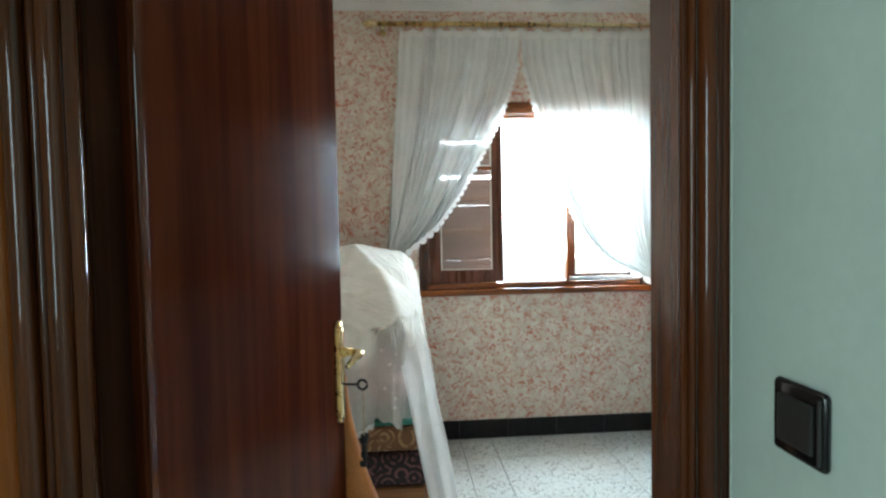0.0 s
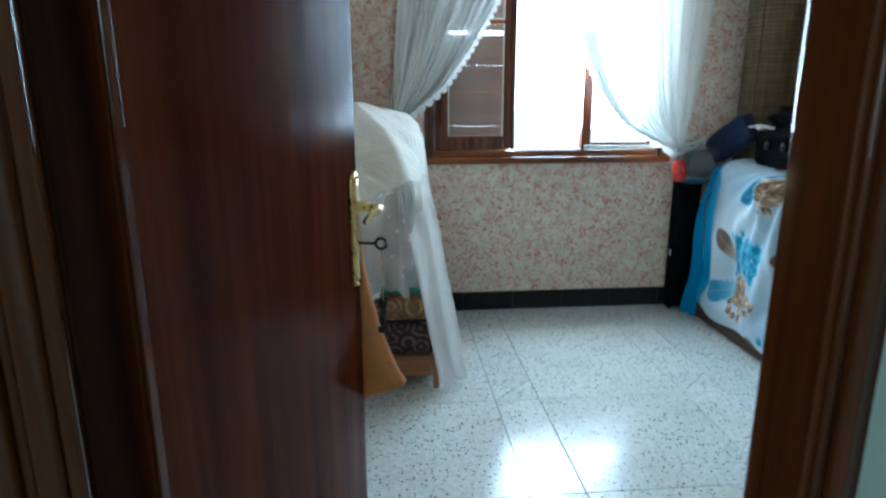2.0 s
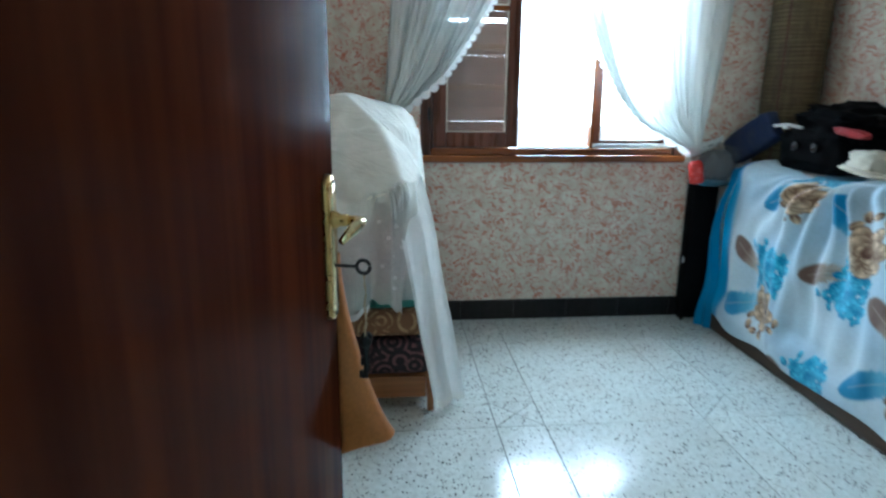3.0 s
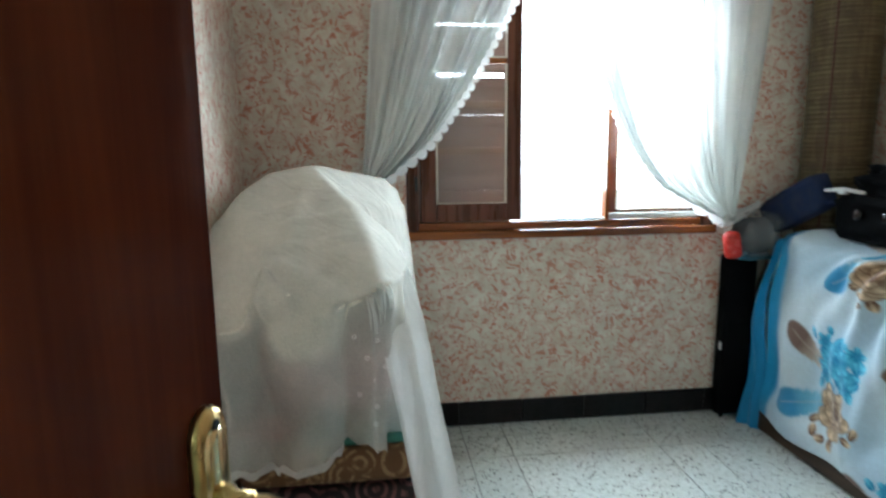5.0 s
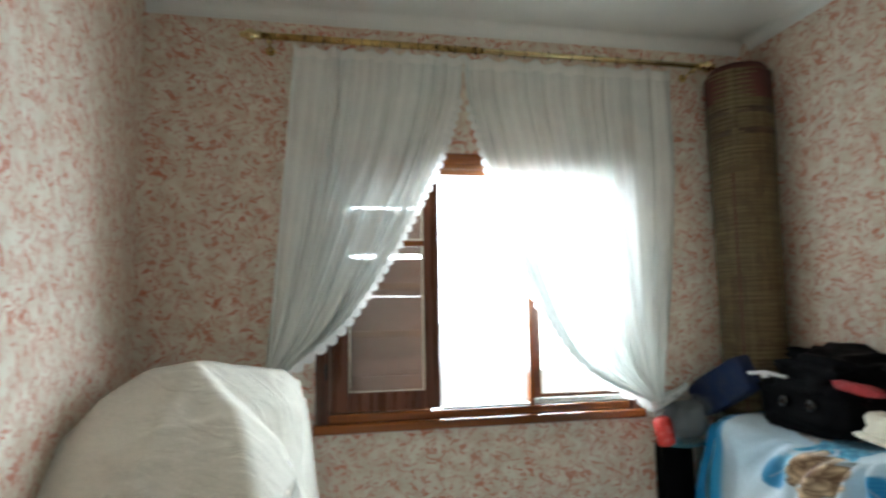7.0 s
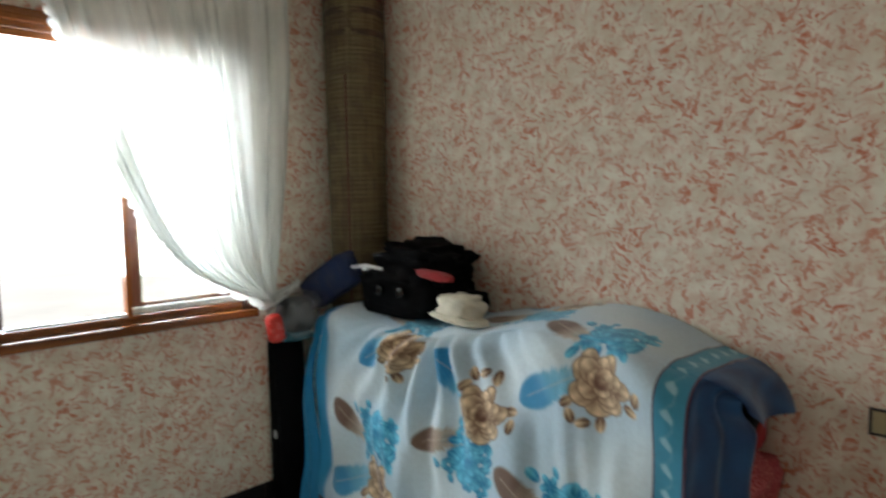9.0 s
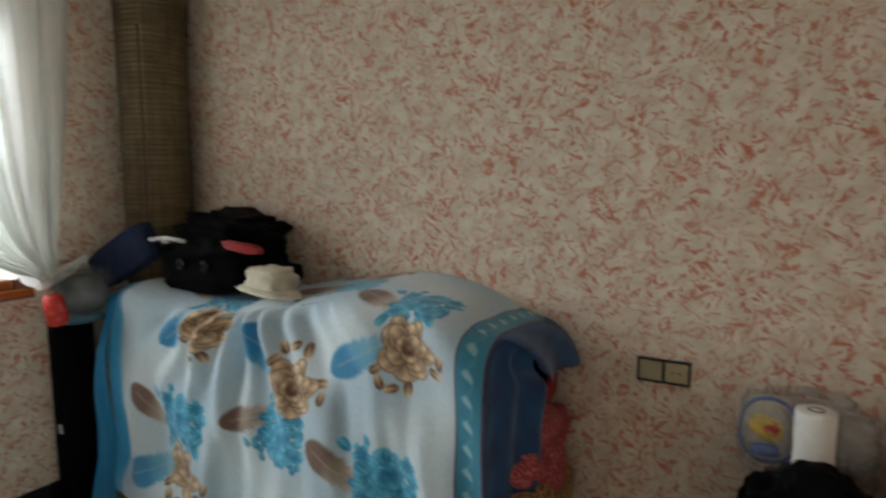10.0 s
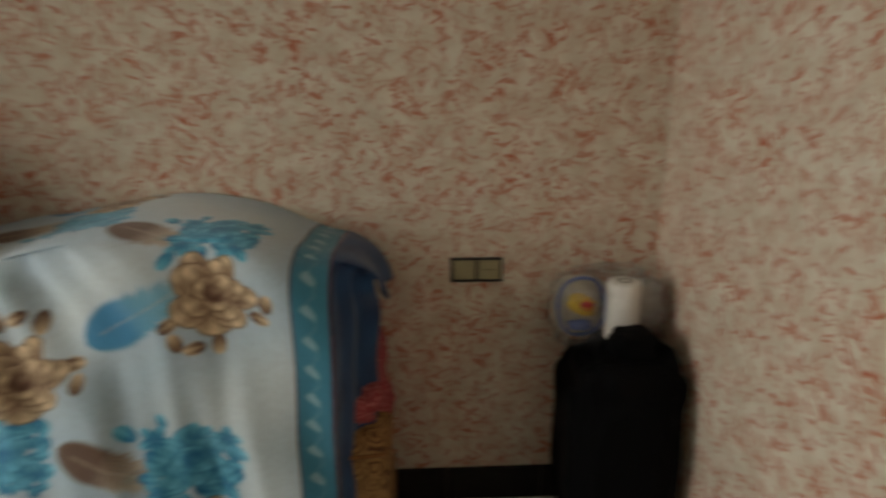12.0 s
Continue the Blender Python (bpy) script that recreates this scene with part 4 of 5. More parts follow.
frng = random.Random(5)
for k in range(13):
    p = Vector(drape(0.050 + 0.0035 * k, 0.56 + 0.004 * (k % 3)))
    q = p + Vector((0.02 * frng.uniform(-0.3, 1), -0.008, -0.055 - 0.05 * frng.random()))
    part("tassel", tube([p + Vector((0, -0.004, 0.006)), (p + q) / 2 + Vector((0.004, -0.006, 0)), q], [0.003, 0.0024, 0.001], 5), LACE, sheet, "white fringe thread", True)

tail = thing("sheer_drape", (0.33, 3.32, 0.0), "sheer white cloth hanging from the pile to the floor", "drape")


def tail_skin(u, v):
    z = 1.06 - 1.045 * v
    k = u * 2 * math.pi * 1.8 + 0.8 * math.sin(v * 2.5)
    x0 = 0.07 + 0.185 * v
    x1 = 0.190 + 0.205 * v ** 0.8
    x = x0 + (x1 - x0) * u
    y = 3.44 - 0.17 * smooth01(v / 0.30) - 0.01 * v + 0.13 * (u - 0.3) * (0.4 + 0.5 * v)
    x += 0.010 * v * math.cos(k) + 0.012 * noise.noise(Vector((u * 3, v * 3, 5)))
    y += (0.002 + 0.014 * v) * math.sin(k)
    if v > 0.98:
        z += 0.01 * abs(math.sin(u * 30))
    return (x, y, z)


def tail_hem(u, v):
    x, y, z = tail_skin(u, 0.955 + 0.04 * v)
    return (x, y - 0.003, z)


part("cloth", grid_mesh("cloth", tail_skin, 60, 90), TAIL, tail)
part("lace_hem", grid_mesh("lace_hem", tail_hem, 60, 3), LACE, tail, "denser lace hem")

# ---- the bed under the printed cover ----
RX0, RY0, RY1 = 1.955, 2.335, 4.095
bed = thing("bed_frame", (2.2, 3.2, 0), "low dark wooden bed base along the wall", "bed")
part("front_rail", box(RX0, RX0 + 0.03, RY0 + 0.02, RY1, 0.012, 0.115, 0.005), RAIL_WOOD, bed)
part("end_rail", box(RX0 + 0.10, XR - 0.02, 2.205, 2.235, 0.03, 0.20, 0.005), BENCH_WOOD, bed, "honey-brown end rail")
part("far_rail", box(RX0 + 0.031, XR - 0.02, RY1 - 0.03, RY1, 0.012, 0.115, 0.005), RAIL_WOOD, bed)
part("board", box(RX0 + 0.031, XR - 0.02, 2.236, RY1 - 0.031, 0.09, 0.115), RAIL_WOOD, bed)
for x in (RX0 + 0.05, XR - 0.06):
    for y in (RY0 + 0.08, RY1 - 0.06):
        part("foot", lathe(((0.02, 0.0), (0.028, 0.03), (0.022, 0.088)), 12, (x, y, 0)), RAIL_WOOD, bed)
gold = tagged(part("mattress", soft_slab(2.05, XR - 0.02, 2.21, RY1 - 0.02, 0.117, 0.50, 0.06, 11), GOLD_FIGURED, smooth=True), "thick mattress in gold figured fabric", "mattress")
for z in (0.165, 0.452):
    part("piping", tube([(XR - 0.05, 2.212, z), (2.11, 2.212, z), (2.062, 2.225, z), (2.052, 2.28, z), (2.052, 3.2, z), (2.052, 4.0, z)], 0.006, 6), BENCH_WOOD, gold, "brown edge piping", True)
bundle = thing("blanket_bundle", (2.25, 2.5, 0.5), "pink and red plush blanket bundled on the mattress", "blanket")
part("fold", turned(crumpled(0.19, 0.20, 0.16, 3.0, 0.25), Matrix.Translation((2.30, 2.42, 0.555))), PINK_CLOTH, bundle, smooth=True)
part("fold", turned(crumpled(0.13, 0.13, 0.07, 5.0, 0.25), Matrix.Translation((2.21, 2.36, 0.565))), PINK_CLOTH, bundle, smooth=True)
tagged(part("orange_garment", turned(crumpled(0.05, 0.02, 0.075, 8.0, 0.3, squash=3), pose(2.24, 2.285, 0.735, 12, 42, 20)), ORANGE_CLOTH, smooth=True), "orange garment tucked over the pink blanket", "garment")
tagged(part("dark_clothes", turned(crumpled(0.18, 0.30, 0.13, 6.0, 0.15), Matrix.Translation((2.29, 2.56, 0.85))), BLACK_CLOTH, smooth=True), "black clothes heaped under the printed cover", "clothes")
tagged(part("red_garment", turned(crumpled(0.05, 0.03, 0.10, 2.0, 0.2), pose(2.38, 2.30, 0.80, 0, 10, 0)), RED_CLOTH, smooth=True), "red garment hanging over the bundle", "garment")
tagged(part("inner_stack", soft_slab(2.06, XR - 0.03, 2.95, RY1 - 0.08, 0.505, 0.94, 0.08, 12), ROSE, smooth=True), "bedding stacked beneath the printed cover", "bedding")

TOPS = [(2.30, 1.030), (2.6, 1.085), (2.85, 1.09), (3.2, 1.035), (3.45, 0.985), (3.75, 1.005), (4.0, 1.03), (4.2, 1.0)]


def cover_point(y, s):
    """Where the cover lies: y along the wall, s from the wall over the top and down the front."""
    zt = curve_at(TOPS, y)
    deep = 0.40
    if s < deep:
        q = s / deep
        x = XR - 0.012 - q * deep
        z = zt - 0.055 * (1 - q) * smooth01((2.75 - y) / 0.4) - 0.012 * math.sin(q * math.pi) + 0.012 * noise.noise(Vector((x * 6, y * 4, 2)))
        z -= 0.045 * q ** 4
        x -= 0.0
    else:
        d = s - deep
        z0 = zt - 0.045
        round_ = 0.075
        if d < round_ * 1.57:
            t = d / round_
            x = XR - 0.012 - deep - round_ * math.sin(t)
            z = z0 - round_ * (1 - math.cos(t))
        else:
            e = d - round_ * 1.57
            z = z0 - round_ - e
            x = XR - 0.012 - deep - round_
        q = min(1.0, d / 0.95)
        folds = math.sin(y * 15 + 2.2 * math.sin(y * 3.1) + q * 1.2) * 0.6 + math.sin(y * 31 - q * 2) * 0.24 + math.sin(y * 58 + 3 * math.sin(y * 7) + q * 3) * 0.10
        x += -0.040 * folds * smooth01(q * 1.4) - 0.018 * math.sin(q * math.pi) + 0.02 * noise.noise(Vector((y * 3.5, q * 4, 6)))
        pull = math.exp(-((y - 3.35) / 0.33) ** 2)
        x += 0.034 * math.sin((y - 3.3) * 30 / (0.4 + q)) * pull * (1 - q) ** 0.7 + 0.024 * math.sin((y + 0.55 * q) * 17) * (1 - q)
        x = min(x, XR - 0.012 - deep - 0.012) if d > round_ * 1.57 else x
        x -= max(0.0, x - (RX0 - 0.012 - 0.012 * math.sin(y * 15))) * smooth01((0.26 - z) / 0.12)
    return x, y + 0.010 * noise.noise(Vector((y * 2, s * 4, 1))), z


S_ALL = 1.43
NU, NV = 380, 300
yy, ss = np.meshgrid(np.linspace(RY1, RY0, NU + 1), np.linspace(0, S_ALL, NV + 1))
rngp = np.random.default_rng(4)
WHITE, PALE = np.array((0.44, 0.57, 0.66)), np.array((0.60, 0.69, 0.73))
ink = np.empty((*yy.shape, 3))
wob = 0.5 + 0.5 * np.sin(yy * 9 + 3 * np.sin(ss * 5))
ink[:] = WHITE * (1 - wob[..., None]) + PALE * wob[..., None]
# print coordinates: h to the right along the bed, k upwards
hh, kk = -yy, -ss


def soft(a, edge=0.006):
    return np.clip(a / edge + 0.5, 0, 1)


def lay(alpha, colour):
    ink[:] = ink * (1 - alpha[..., None]) + np.asarray(colour) * alpha[..., None]


def shade(alpha, dark, light, f):
    f = np.clip(f, 0, 1)[..., None]
    c = np.asarray(dark) * (1 - f) + np.asarray(light) * f
    ink[:] = ink * (1 - alpha[..., None]) + c * alpha[..., None]


CYAN_D, CYAN_L = (0.001, 0.19, 0.40), (0.16, 0.62, 0.78)
BROWN_D, BROWN_L = (0.10, 0.032, 0.009), (0.78, 0.58, 0.36)


def peony(h, k, r, dark, light, seed):
    """A full blossom of overlapping petals, the outer ones first."""
    prng = random.Random(seed)
    for ring, count, size in ((0.74, 7, 0.52), (0.46, 5, 0.46), (0.16, 3, 0.40)):
        for q in range(count):
            a = 2 * math.pi * (q + prng.uniform(-0.3, 0.3)) / count + seed + ring * 3
            reach = r * ring * prng.uniform(0.85, 1.12)
            h1, k1 = h + reach * math.cos(a), k + reach * math.sin(a)
            ca, sa = math.cos(a), math.sin(a)
            dx, dz = (hh - h1) * ca + (kk - k1) * sa, -(hh - h1) * sa + (kk - k1) * ca
            w = r * size * prng.uniform(0.8, 1.2)
            ang = np.arctan2(dz, dx)
            d = np.hypot(dx / (w * 1.05), dz / (w * 0.82)) + 0.08 * np.cos(ang * 3 + q) * (dx > 0)
            f = np.clip(0.42 + 0.55 * dx / w + 0.14 * np.cos(dz / w * 8), 0, 1) ** 1.5
            shade(soft((1 - d) * w, 0.005), dark, light, f)
            shade(soft(0.0026 - np.abs(1 - d) * w, 0.003) * 0.85, dark, light, np.full_like(f, 0.10))
    for q in range(5):
        a = prng.uniform(0, 6.28)
        d = np.hypot(hh - h - 0.16 * r * math.cos(a), kk - k - 0.16 * r * math.sin(a))
        shade(soft(0.06 * r - d, 0.004) * 0.8, dark, light, np.full_like(d, 0.12))


def petal(h, k, r, dark, light, turn):
    c, s = math.cos(turn), math.sin(turn)
    dx, dz = (hh - h) * c + (kk - k) * s, -(hh - h) * s + (kk - k) * c
    q = np.hypot(dx / r, dz / (r * 0.66))
    shade(soft((1 - q) * r, 0.005), dark, light, 0.35 + 0.5 * dx / r + 0.25 * np.cos(dz / r * 9))


def feather(h0, k0, h1, k1, w, dark, light):
    """From the round tip at 0 to the thin quill at 1."""
    d = math.hypot(h1 - h0, k1 - k0)
    c, s = (h1 - h0) / d, (k1 - k0) / d
    t = ((hh - h0) * c + (kk - k0) * s) / d
    e = -(hh - h0) * s + (kk - k0) * c
    tc = np.clip(t, 0, 1)
    wide = w * np.sqrt(np.clip(1 - ((0.30 - tc) / 0.30) ** 2, 0, 1)) * (tc < 0.30) + w * (1 - 0.72 * (np.clip(tc - 0.30, 0, 1) / 0.70) ** 1.1) * (tc >= 0.30)
    along = t * d - np.abs(e) * 0.75
    side = np.where(e > 0, 1.0, 0.0)
    wisp = np.sin(along * 330 + 1.7 * side) + 0.8 * np.sin(along * 147 + 2.4 * side + 1.0)
    loose = np.clip((t - 0.34) / 0.3, 0, 1)
    ragged = 1 + loose * (0.05 + 0.17 * wisp)
    a = soft(wide * ragged - np.abs(e), 0.004 + 0.010 * 1.0) * (t > -0.02) * (1 - np.clip((t - 0.72) / 0.30, 0, 1))
    thin = 1 - 0.45 * loose * (0.5 + 0.5 * np.sin(along * 520 + 2 * side))
    f = np.clip(0.05 + 0.48 * loose + 0.06 * np.sin(along * 700), 0, 1)
    shade(a * thin * 0.96, dark, light, f)
    lay(soft(0.0018 - np.abs(e), 0.003) * (t > 0.12) * (t < 1.0) * 0.45, (0.66, 0.56, 0.44))


def bouquet(y, z, flip=1, turn=0.0, size=1.0):
    """One printed group: a brown and a blue blossom, two feathers and small petals."""
    h, k = -y, z
    ca, sa = math.cos(turn), math.sin(turn)

    def at(a, b):
        b *= flip
        return h + size * (a * ca - b * sa), k + size * (a * sa + b * ca)

    for q in range(7):
        p = at(-0.06 + 0.028 * q + 0.012 * math.sin(q * 3), 0.045 + 0.05 * math.cos(q * 2.1))
        petal(*p, 0.022 * size, CYAN_D, CYAN_L, q * 1.1)
    for q in range(9):
        a = q * 2.4
        petal(*at(-0.02 + 0.13 * math.cos(a) * (0.8 + 0.25 * math.sin(q)), 0.10 + 0.115 * math.sin(a)), (0.018 + 0.007 * (q % 3)) * size, CYAN_D, CYAN_L, a)
    feather(*at(-0.262, -0.195), *at(0.0, -0.04), 0.056 * size, CYAN_D, CYAN_L)
    feather(*at(-0.255, 0.155), *at(-0.01, 0.035), 0.049 * size, BROWN_D, BROWN_L)
    peony(*at(0.015, 0.115), 0.070 * size, CYAN_D, CYAN_L, 1.0)
    for a0, b0, n0 in ((-0.055, 0.04, 0.0), (0.075, 0.045, 0.5), (-0.06, 0.165, 1.1), (0.09, 0.175, 0.3)):
        for q in range(5):
            a = 2 * math.pi * q / 5 + n0
            petal(*at(a0 + 0.019 * math.cos(a), b0 + 0.019 * math.sin(a)), 0.018 * size, CYAN_D, CYAN_L, a)
    for q, (a, b) in enumerate(((-0.075, 0.075), (0.095, 0.13), (0.10, 0.07), (-0.06, 0.125), (0.02, 0.19))):
        petal(*at(a, b), 0.024 * size, CYAN_D, CYAN_L, q * 1.9)
    for q, (a, b) in enumerate(((-0.075, -0.150), (-0.06, -0.19), (-0.02, -0.205), (0.03, -0.200), (0.125, -0.125), (0.145, -0.085))):
        petal(*at(a, b), 0.024 * size, BROWN_D, BROWN_L, 0.6 + q * 1.4)
    peony(*at(0.025, -0.080), 0.082 * size, BROWN_D, BROWN_L, 2.4)


def print_k(z, y):
    """Print height of a place on the front of the cover."""
    return -(0.398 + curve_at(TOPS, y) - z)


for y, z, flip, turn, size in ((3.525, 0.985, 1, 0.05, 0.9), (3.10, 0.660, -1, -0.35, 1.0), (2.63, 1.020, 1, 0.0, 0.95), (3.66, 0.385, 1, -0.05, 1.05), (2.72, 0.375, 1, -0.10, 1.05), (3.25, -0.02, 1, 0.1, 1.0), (3.95, 1.35, -1, 0.2, 0.9), (3.0, 1.36, -1, 0.0, 0.9)):
    bouquet(y, print_k(z, y), flip, turn, size * 1.08)
# border bands at the two ends
lay(soft(0.055 - (RY1 - yy), 0.03), (0.03, 0.30, 0.58))
for edge, sign in ((RY0, 1),):
    d = (yy - edge) * sign
    lay(soft(0.088 - d), (0.035, 0.24, 0.36))
    lay(soft(0.014 * np.clip(np.sin(ss * 84), 0, 1) - np.abs(d - 0.045 - 0.010 * np.sin(ss * 84 + 0.8)), 0.006) * 0.65, (0.40, 0.62, 0.68))
    lay(soft(0.003 - np.abs(d - 0.088), 0.003), (0.09, 0.01, 0.03))
    lay(soft(0.006 - np.abs(d), 0.004), (0.09, 0.01, 0.03))
print_rgba = np.concatenate([np.clip(ink, 0, 1), np.ones((*yy.shape, 1))], axis=-1)

cover = thing("printed_bed_cover", (2.2, 3.2, 0.1), "white cotton cover with blue and brown printed flowers and feathers", "bed cover")


def cover_skin(u, v):
    y = RY1 + (RY0 - RY1) * u
    hem = 0.075 + 0.014 * math.sin(y * 11) + 0.02 * smooth01((y - 3.6) / 0.4)
    end = 0.398 + curve_at(TOPS, y) - hem
    return cover_point(y, min(S_ALL * v, end))


part("sheet", grid_mesh("sheet", cover_skin, NU, NV, False, print_rgba), PRINT, cover)

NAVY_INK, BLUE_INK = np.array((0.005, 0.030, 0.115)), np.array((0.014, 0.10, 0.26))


def flap(end, width, nv, sign):
    """The border that turns round the end of the bed."""
    y0 = RY0 if end == 0 else RY1

    def skin(u, v):
        s = S_ALL * u * 0.985
        x, y, z = cover_point(y0, s)
        top = smooth01((0.47 - s) / 0.10)
        w = width(s) * v
        drop = Vector((0.03 * v, -sign * 0.115 * math.sin(v * 1.5), -w * (0.35 + 0.65 * v)))
        if end:
            turn = Vector((-w * 0.42 * smooth01((s - 0.5) / 0.5) + 0.012 * math.sin(v * 9 + s * 6), w * 0.88 + 0.02 * math.sin(s * 9) * v, 0.0))
        else:
            turn = Vector((w, -0.10 * v ** 1.5 - 0.016 * math.sin(v * 15 + s * 2.5) * v, -0.03 * v))
        p = Vector((x, y - sign * 0.002, z)) + drop * top + turn * (1 - top)
        p.x = min(p.x + 0.008 * math.sin(s * 16) * v * top, XR - 0.016)
        p.y += -sign * (0.012 * math.sin(u * 34) * v * (0.4 + top))
        return p

    colours = np.ones((nv + 1, 161, 4))
    uu = np.linspace(0, 1, 161)[None, :]
    vv = np.linspace(0, 1, nv + 1)[:, None]
    f = np.clip(0.35 + 0.3 * np.sin(uu * 50 + 3 * np.sin(vv * 6)) * np.sin(vv * 9), 0, 1)[..., None]
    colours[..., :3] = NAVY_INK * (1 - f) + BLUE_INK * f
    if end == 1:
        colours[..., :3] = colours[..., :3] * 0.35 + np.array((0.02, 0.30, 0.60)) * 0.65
    return grid_mesh("border", skin, 160, nv, False, colours)


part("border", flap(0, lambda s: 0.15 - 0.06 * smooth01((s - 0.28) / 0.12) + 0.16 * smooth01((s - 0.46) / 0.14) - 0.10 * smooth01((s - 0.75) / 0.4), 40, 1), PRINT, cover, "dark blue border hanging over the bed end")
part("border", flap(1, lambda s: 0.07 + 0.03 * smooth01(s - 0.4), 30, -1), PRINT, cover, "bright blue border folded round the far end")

# ---- things on the cover ----
case = thing("black_bag", (2.25, 3.62, 1.02), "black nylon travel bag with a pale buckle", "bag")
part("body", turned(crumpled(0.185, 0.245, 0.11, 4.0, 0.16, 7.0, 3.8), Matrix.Translation((2.26, 3.70, 1.085))), BLACK_CLOTH, case, smooth=True)
part("flap", turned(crumpled(0.165, 0.215, 0.085, 7.0, 0.35, 7.0, 3.0), pose(2.27, 3.66, 1.210, 5, -6, 4)), BLACK_CLOTH, case, smooth=True)
part("buckle", turned(joined(tube([(0, -0.10, 0), (0, 0.0, 0.012), (0, 0.09, 0.0)], 0.009, 8), box(-0.012, 0.012, -0.016, 0.016, -0.01, 0.014, 0.004)), pose(2.095, 3.86, 1.190, 0, 0, 10)), WHITE_METAL, case, "pale shiny buckle and strap end", True)
part("wheel", lathe(((0.012, -0.012), (0.022, -0.010), (0.022, 0.010), (0.012, 0.012)), 16, (2.075, 3.74, 1.105), "x"), BLACK_PLASTIC, case, "", True)
part("wheel", lathe(((0.012, -0.012), (0.022, -0.010), (0.022, 0.010), (0.012, 0.012)), 16, (2.075, 3.60, 1.105), "x"), BLACK_PLASTIC, case, "", True)
part("red_lining", turned(crumpled(0.03, 0.085, 0.018, 9.0, 0.25, squash=3), pose(2.115, 3.43, 1.185, 8, 0, 8)), RED_CLOTH, case, "red lining that shows at the opening", True)
tagged(part("black_pouch", turned(crumpled(0.10, 0.10, 0.045, 12.0, 0.15), Matrix.Translation((2.33, 3.47, 1.05))), BLACK_CLOTH, smooth=True), "small black pouch beside the travel bag", "pouch")
cap = thing("white_cap", (2.12, 3.28, 1.03), "crumpled off-white cloth cap on the cover", "cap")
part("crown", turned(crumpled(0.075, 0.095, 0.055, 14.0, 0.25), Matrix.Translation((2.13, 3.30, 1.065))), OFF_WHITE, cap, smooth=True)
part("brim", turned(crumpled(0.075, 0.13, 0.014, 15.0, 0.2), pose(2.10, 3.28, 1.030, 6, 4, 0)), OFF_WHITE, cap, smooth=True)
tagged(part("blue_cushion", turned(crumpled(0.045, 0.21, 0.085, 17.0, 0.06, squash=6.0), pose(2.09, 4.13, 1.11, -26, -8, 4)), NAVY, smooth=True), "navy blue cushion leaning at the bed end", "cushion")

helmet_bag = thing("clear_bag", (1.90, 4.20, 0.9), "grey see-through plastic bag with a red can inside", "plastic bag")
part("film", turned(crumpled(0.115, 0.105, 0.115, 19.0, 0.3), Matrix.Translation((1.935, 4.225, 0.965))), FILM, helmet_bag, smooth=True)
part("dark_filling", turned(crumpled(0.085, 0.08, 0.085, 20.0, 0.2), Matrix.Translation((1.955, 4.235, 0.955))), plain("grey_filling", (0.07, 0.075, 0.075), 0.7), helmet_bag, "grey wrapped bundle", True)
part("can", turned(lathe(((0.032, 0), (0.040, 0.008), (0.040, 0.105), (0.032, 0.12), (0.025, 0.125)), 22), pose(1.812, 4.165, 0.862, 0, -10, 0)), RED_GLOSS, helmet_bag, "shiny red can", True)
speaker = thing("black_case", (1.88, 4.23, 0), "tall narrow black case standing by the wall", "case")
part("body", box(1.845, 2.01, 4.255, 4.338, 0.012, 0.855, 0.02, 4), BLACK_CLOTH, speaker, smooth=True)
part("top_cloth", turned(crumpled(0.085, 0.10, 0.022, 21.0, 0.2), Matrix.Translation((1.935, 4.245, 0.858))), plain("dark_teal_cloth", (0.03, 0.10, 0.13), 0.85), speaker, "dark teal cloth folded on top", True)
part("label_tag", box(1.842, 1.846, 4.27, 4.29, 0.36, 0.40, 0.001, 1), WHITE_METAL, speaker, "small white tag")
for x in (1.87, 1.985):
    for y in (4.275, 4.315):
        part("foot", lathe(((0.012, 0), (0.012, 0.014)), 10, (x, y, 0)), BLACK_PLASTIC, speaker)

# ---- rolled straw mat in the corner ----
MX, MY, MR = 2.311, 4.184, 0.149
mat = thing("rolled_straw_mat", (MX, MY, 0), "tall rolled straw mat with a maroon binding, standing upright", "mat")


def mat_skin(u, v):
    a = 2 * math.pi * u
    z = 0.003 + 2.60 * v
    r = MR * (1 + 0.02 * math.sin(z * 3) + 0.012 * math.sin(3 * a + z)) + 0.0016 * math.sin(z * 2 * math.pi / 0.022)
    if 0.60 < u < 0.63:
        r += 0.006
    return (MX + r * math.cos(a), MY + r * math.sin(a), z)


part("roll", grid_mesh("roll", mat_skin, 72, 620, True), STRAW, mat)
part("bound_end", lathe(((MR + 0.003, 2.46), (MR + 0.004, 2.56), (MR + 0.002, 2.60), (MR - 0.02, 2.64), (MR - 0.06, 2.655), (0.03, 2.662)), 48, (MX, MY, 0)), MAROON, mat, "maroon bound end of the mat", True)
for z in (2.30, 2.40):
    part("dark_band", lathe(((MR + 0.001, z - 0.016), (MR + 0.0045, z - 0.012), (MR + 0.0045, z + 0.012), (MR + 0.001, z + 0.016)), 48, (MX, MY, 0)), RAIL_WOOD, mat, "dark woven band", True)
part("dark_seam", tube([(MX + (MR + 0.004) * math.cos(3.75), MY + (MR + 0.004) * math.sin(3.75), 1.0 + 0.1 * k) for k in range(12)], 0.004, 6), MAROON, mat, "dark stitched edge of the mat", True)

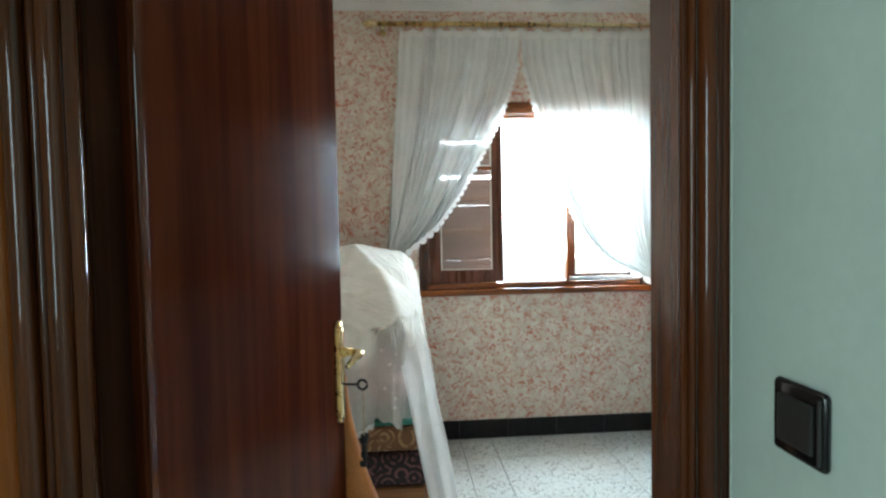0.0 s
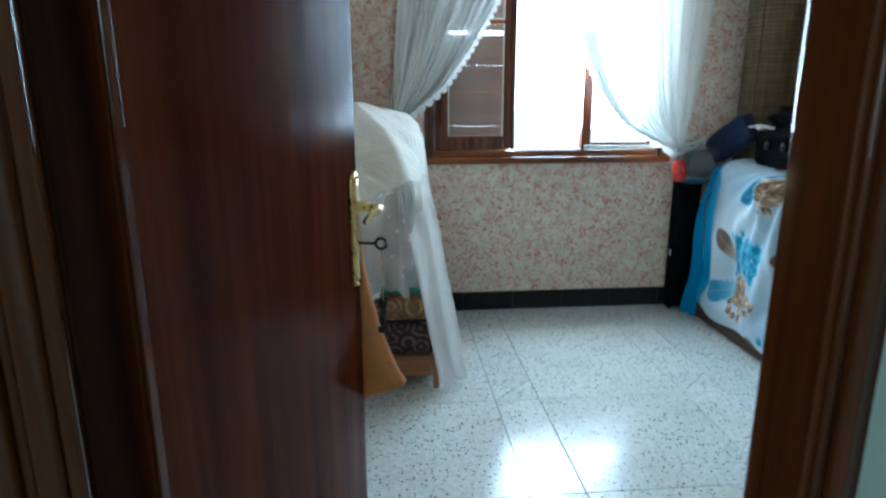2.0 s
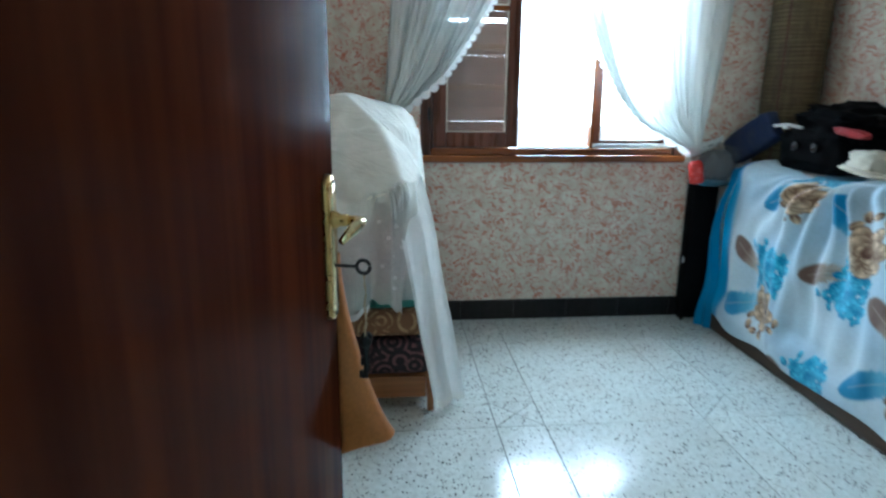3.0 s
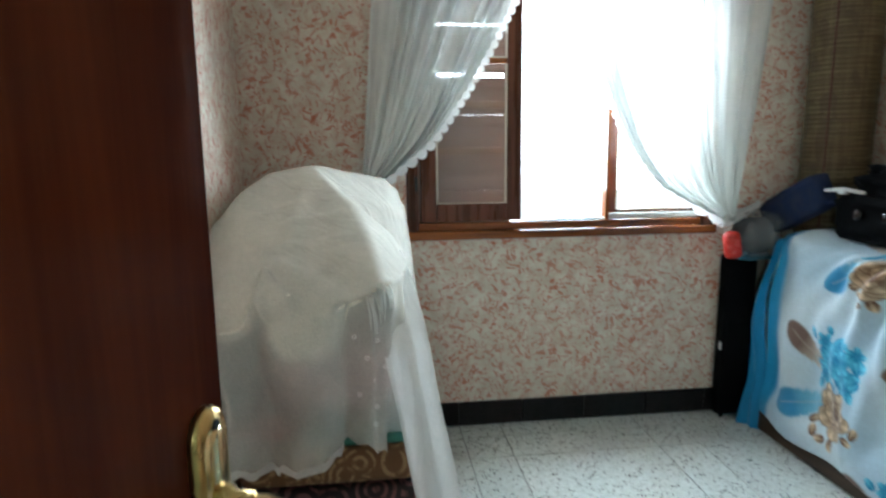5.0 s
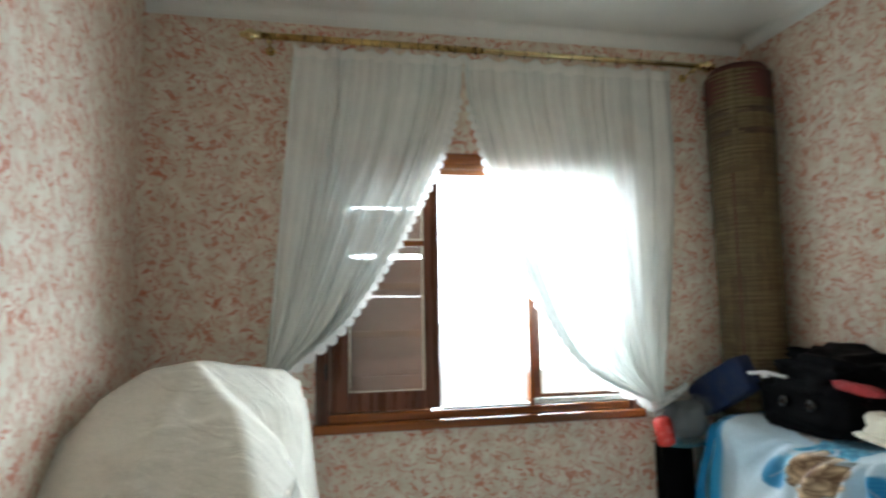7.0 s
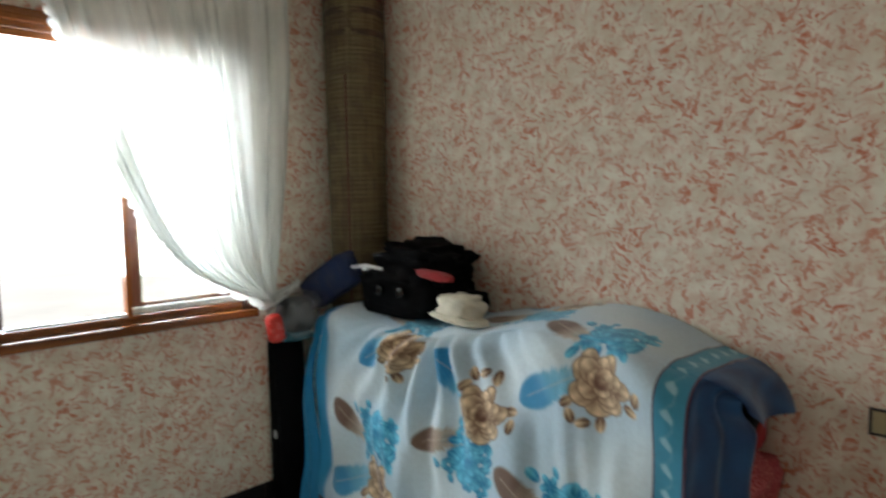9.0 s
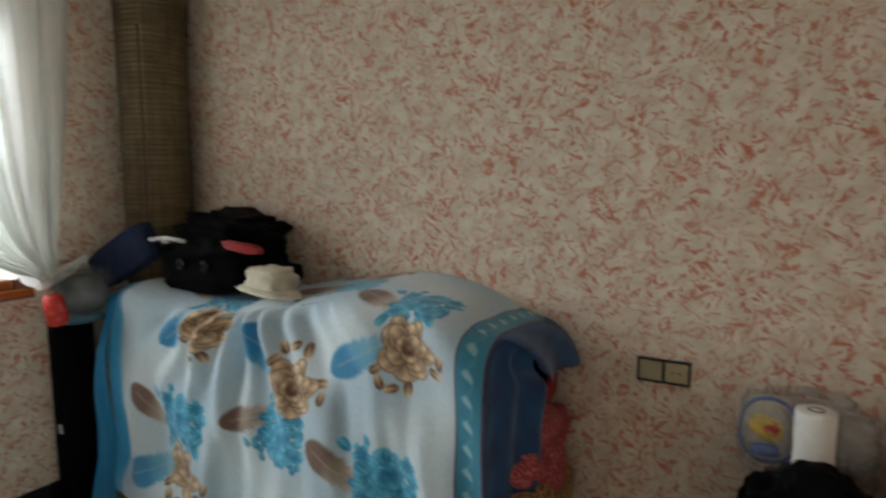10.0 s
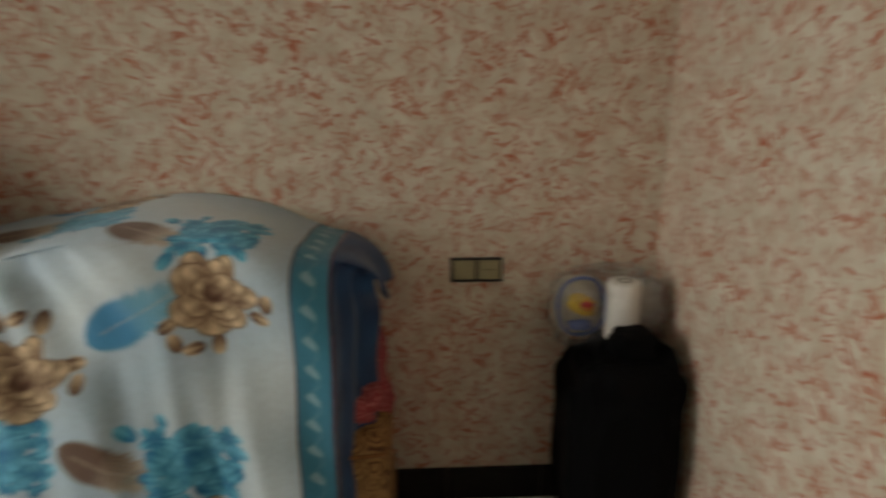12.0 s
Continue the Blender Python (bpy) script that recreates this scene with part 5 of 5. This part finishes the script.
# ---- outlet and the things in the back corner ----
outlet = thing("double_outlet", (XR, 1.94, 0.838), "yellowed double wall outlet in a black frame", "outlet")
part("frame", joined(box(XR - 0.010, XR - 0.0005, 1.858, 2.022, 0.798, 0.806, 0.002), box(XR - 0.010, XR - 0.0005, 1.858, 2.022, 0.869, 0.877, 0.002), box(XR - 0.010, XR - 0.0005, 1.858, 1.866, 0.806, 0.869, 0.002), box(XR - 0.010, XR - 0.0005, 2.014, 2.022, 0.806, 0.869, 0.002), box(XR - 0.010, XR - 0.0005, 1.935, 1.945, 0.806, 0.869, 0.002)), OUTLET_FRAME, outlet)
for y0, y1 in ((1.866, 1.935), (1.945, 2.014)):
    f = part("face", box(XR - 0.008, XR - 0.0005, y0, y1, 0.806, 0.869, 0.001, 1), OUTLET_FACE, outlet)
    if y0 < 1.9:
        for dy in (-0.01, 0.01):
            part("socket_hole", lathe(((0.003, 0), (0.003, 0.0012)), 10, (XR - 0.0092, (y0 + y1) / 2 + dy, 0.838), "x"), BLACK_PLASTIC, f)
    else:
        part("rocker", box(XR - 0.0105, XR - 0.0078, y0 + 0.012, y1 - 0.012, 0.816, 0.859, 0.001, 1), OUTLET_FACE, f)

sack = thing("black_sack", (2.26, 1.53, 0), "black bag slumped on the floor in the corner", "bag")
part("body", turned(crumpled(0.17, 0.165, 0.335, 23.0, 0.12, 5.0, 4.2, 5), Matrix.Translation((2.235, 1.535, 0.337))), BLACK_CLOTH, sack, smooth=True)
part("knot", turned(crumpled(0.06, 0.065, 0.055, 24.0, 0.2), Matrix.Translation((2.20, 1.525, 0.685))), BLACK_CLOTH, sack, "", True)
crate = thing("cardboard_box", (2.385, 1.53, 0), "brown cardboard box behind the black bag", "box")
part("carton", box(2.395, XR - 0.016, 1.40, 1.64, 0.0, 0.60, 0.003), CARD, crate)
clear = thing("clear_carrier_bag", (2.36, 1.54, 0.6), "clear plastic carrier bag with paper roll and packets", "plastic bag")
part("film", turned(crumpled(0.10, 0.165, 0.13, 26.0, 0.22, 6.0, 3.6), Matrix.Translation((2.365, 1.545, 0.735))), FILM, clear, smooth=True)
part("blue_rim", turned(crumpled(0.05, 0.066, 0.09, 27.0, 0.2), Matrix.Translation((2.39, 1.64, 0.745))), OFF_WHITE, clear, "pale packet", True)
part("yellow_mark", turned(crumpled(0.014, 0.038, 0.028, 28.0, 0.4), pose(2.325, 1.64, 0.765, 25, 0, 0)), YELLOW_PRINT, clear, "", True)
part("red_mark", turned(crumpled(0.010, 0.018, 0.018, 33.0, 0.4), Matrix.Translation((2.318, 1.628, 0.765))), RED_GLOSS, clear, "", True)
part("bag_rim", tube([(2.34 + 0.01 * math.sin(3 * a), 1.635 + 0.072 * math.cos(a), 0.755 + 0.095 * math.sin(a)) for a in [2 * math.pi * k / 24 for k in range(25)]], 0.006, 6), BLUE_PRINT, clear, "blue rolled rim of the bag", True)
part("blue_mark", turned(crumpled(0.012, 0.035, 0.016, 29.0, 0.3), Matrix.Translation((2.328, 1.64, 0.70))), BLUE_PRINT, clear, "", True)
part("white_packet", turned(crumpled(0.045, 0.048, 0.085, 30.0, 0.25), Matrix.Translation((2.36, 1.435, 0.745))), CLOUDY, clear, "crumpled cloudy packet", True)
roll = thing("paper_towel_roll", (2.29, 1.53, 0.7), "white paper towel roll standing in the bag", "paper roll")
part("paper", lathe(((0.02, 0.665), (0.048, 0.665), (0.049, 0.68), (0.049, 0.845), (0.047, 0.852), (0.020, 0.853)), 32, (2.285, 1.528, 0)), PAPER, roll, "", True)
part("tube", lathe(((0.0195, 0.70), (0.0195, 0.8545), (0.016, 0.8545), (0.016, 0.848)), 20, (2.285, 1.528, 0)), SHADED_CARD, roll, "cardboard core darkened for the shade in the hole")

# ---- terrazzo pieces ----
P, B = 0.9, 0.205
X0, Y0 = 0.507, 3.112
G = 0.0016


def tile_mesh(points):
    """A flat piece with slightly eased edges."""
    bm = bmesh.new()
    c = Vector((sum(p[0] for p in points) / len(points), sum(p[1] for p in points) / len(points), 0))
    rings = []
    for z, inset in ((-0.008, 0.0), (-0.0012, 0.0), (0.0, 0.0012)):
        ring = []
        for p in points:
            v = Vector((p[0], p[1], 0))
            ring.append(bm.verts.new(v - (v - c).normalized() * inset + Vector((0, 0, z))))
        rings.append(ring)
    n = len(points)
    for a, b in zip(rings, rings[1:]):
        for i in range(n):
            j = (i + 1) % n
            bm.faces.new((a[i], a[j], b[j], b[i]))
    bm.faces.new(rings[-1])
    me = mesh_of(bm, "tile", False)
    me.materials.append(TERRAZZO)
    return me


panel = tile_mesh([(B + G, B + G), (P - G, B + G), (P - G, P - G), (B + G, P - G)])
strip_v = tile_mesh([(G, B + G), (B - G, B + G), (B - G, P - G), (G, P - G)])
strip_h = tile_mesh([(B + G, G), (P - G, G), (P - G, B - G), (B + G, B - G)])
h, g2 = B / 2, G * 2.2
corners = [tile_mesh([(g2, G), (B - g2, G), (h, h - g2)]), tile_mesh([(B - G, g2), (B - G, B - g2), (h + g2, h)]), tile_mesh([(B - g2, B - G), (g2, B - G), (h, h + g2)]), tile_mesh([(G, B - g2), (G, g2), (h - g2, h)])]
for i in range(-2, 3):
    for j in range(-6, 2):
        cx, cy = X0 + P * i, Y0 + P * j
        if cy > YW or cy + P < -1.45 or cx > XR or cx + P < -0.6 or (cx > 0.6 and cy + P < 1.2):
            continue
        for me in (panel, strip_v, strip_h, *corners):
            ob = part("tile", me, None, floor)
            ob.matrix_basis = Matrix.Translation((cx, cy, 0))
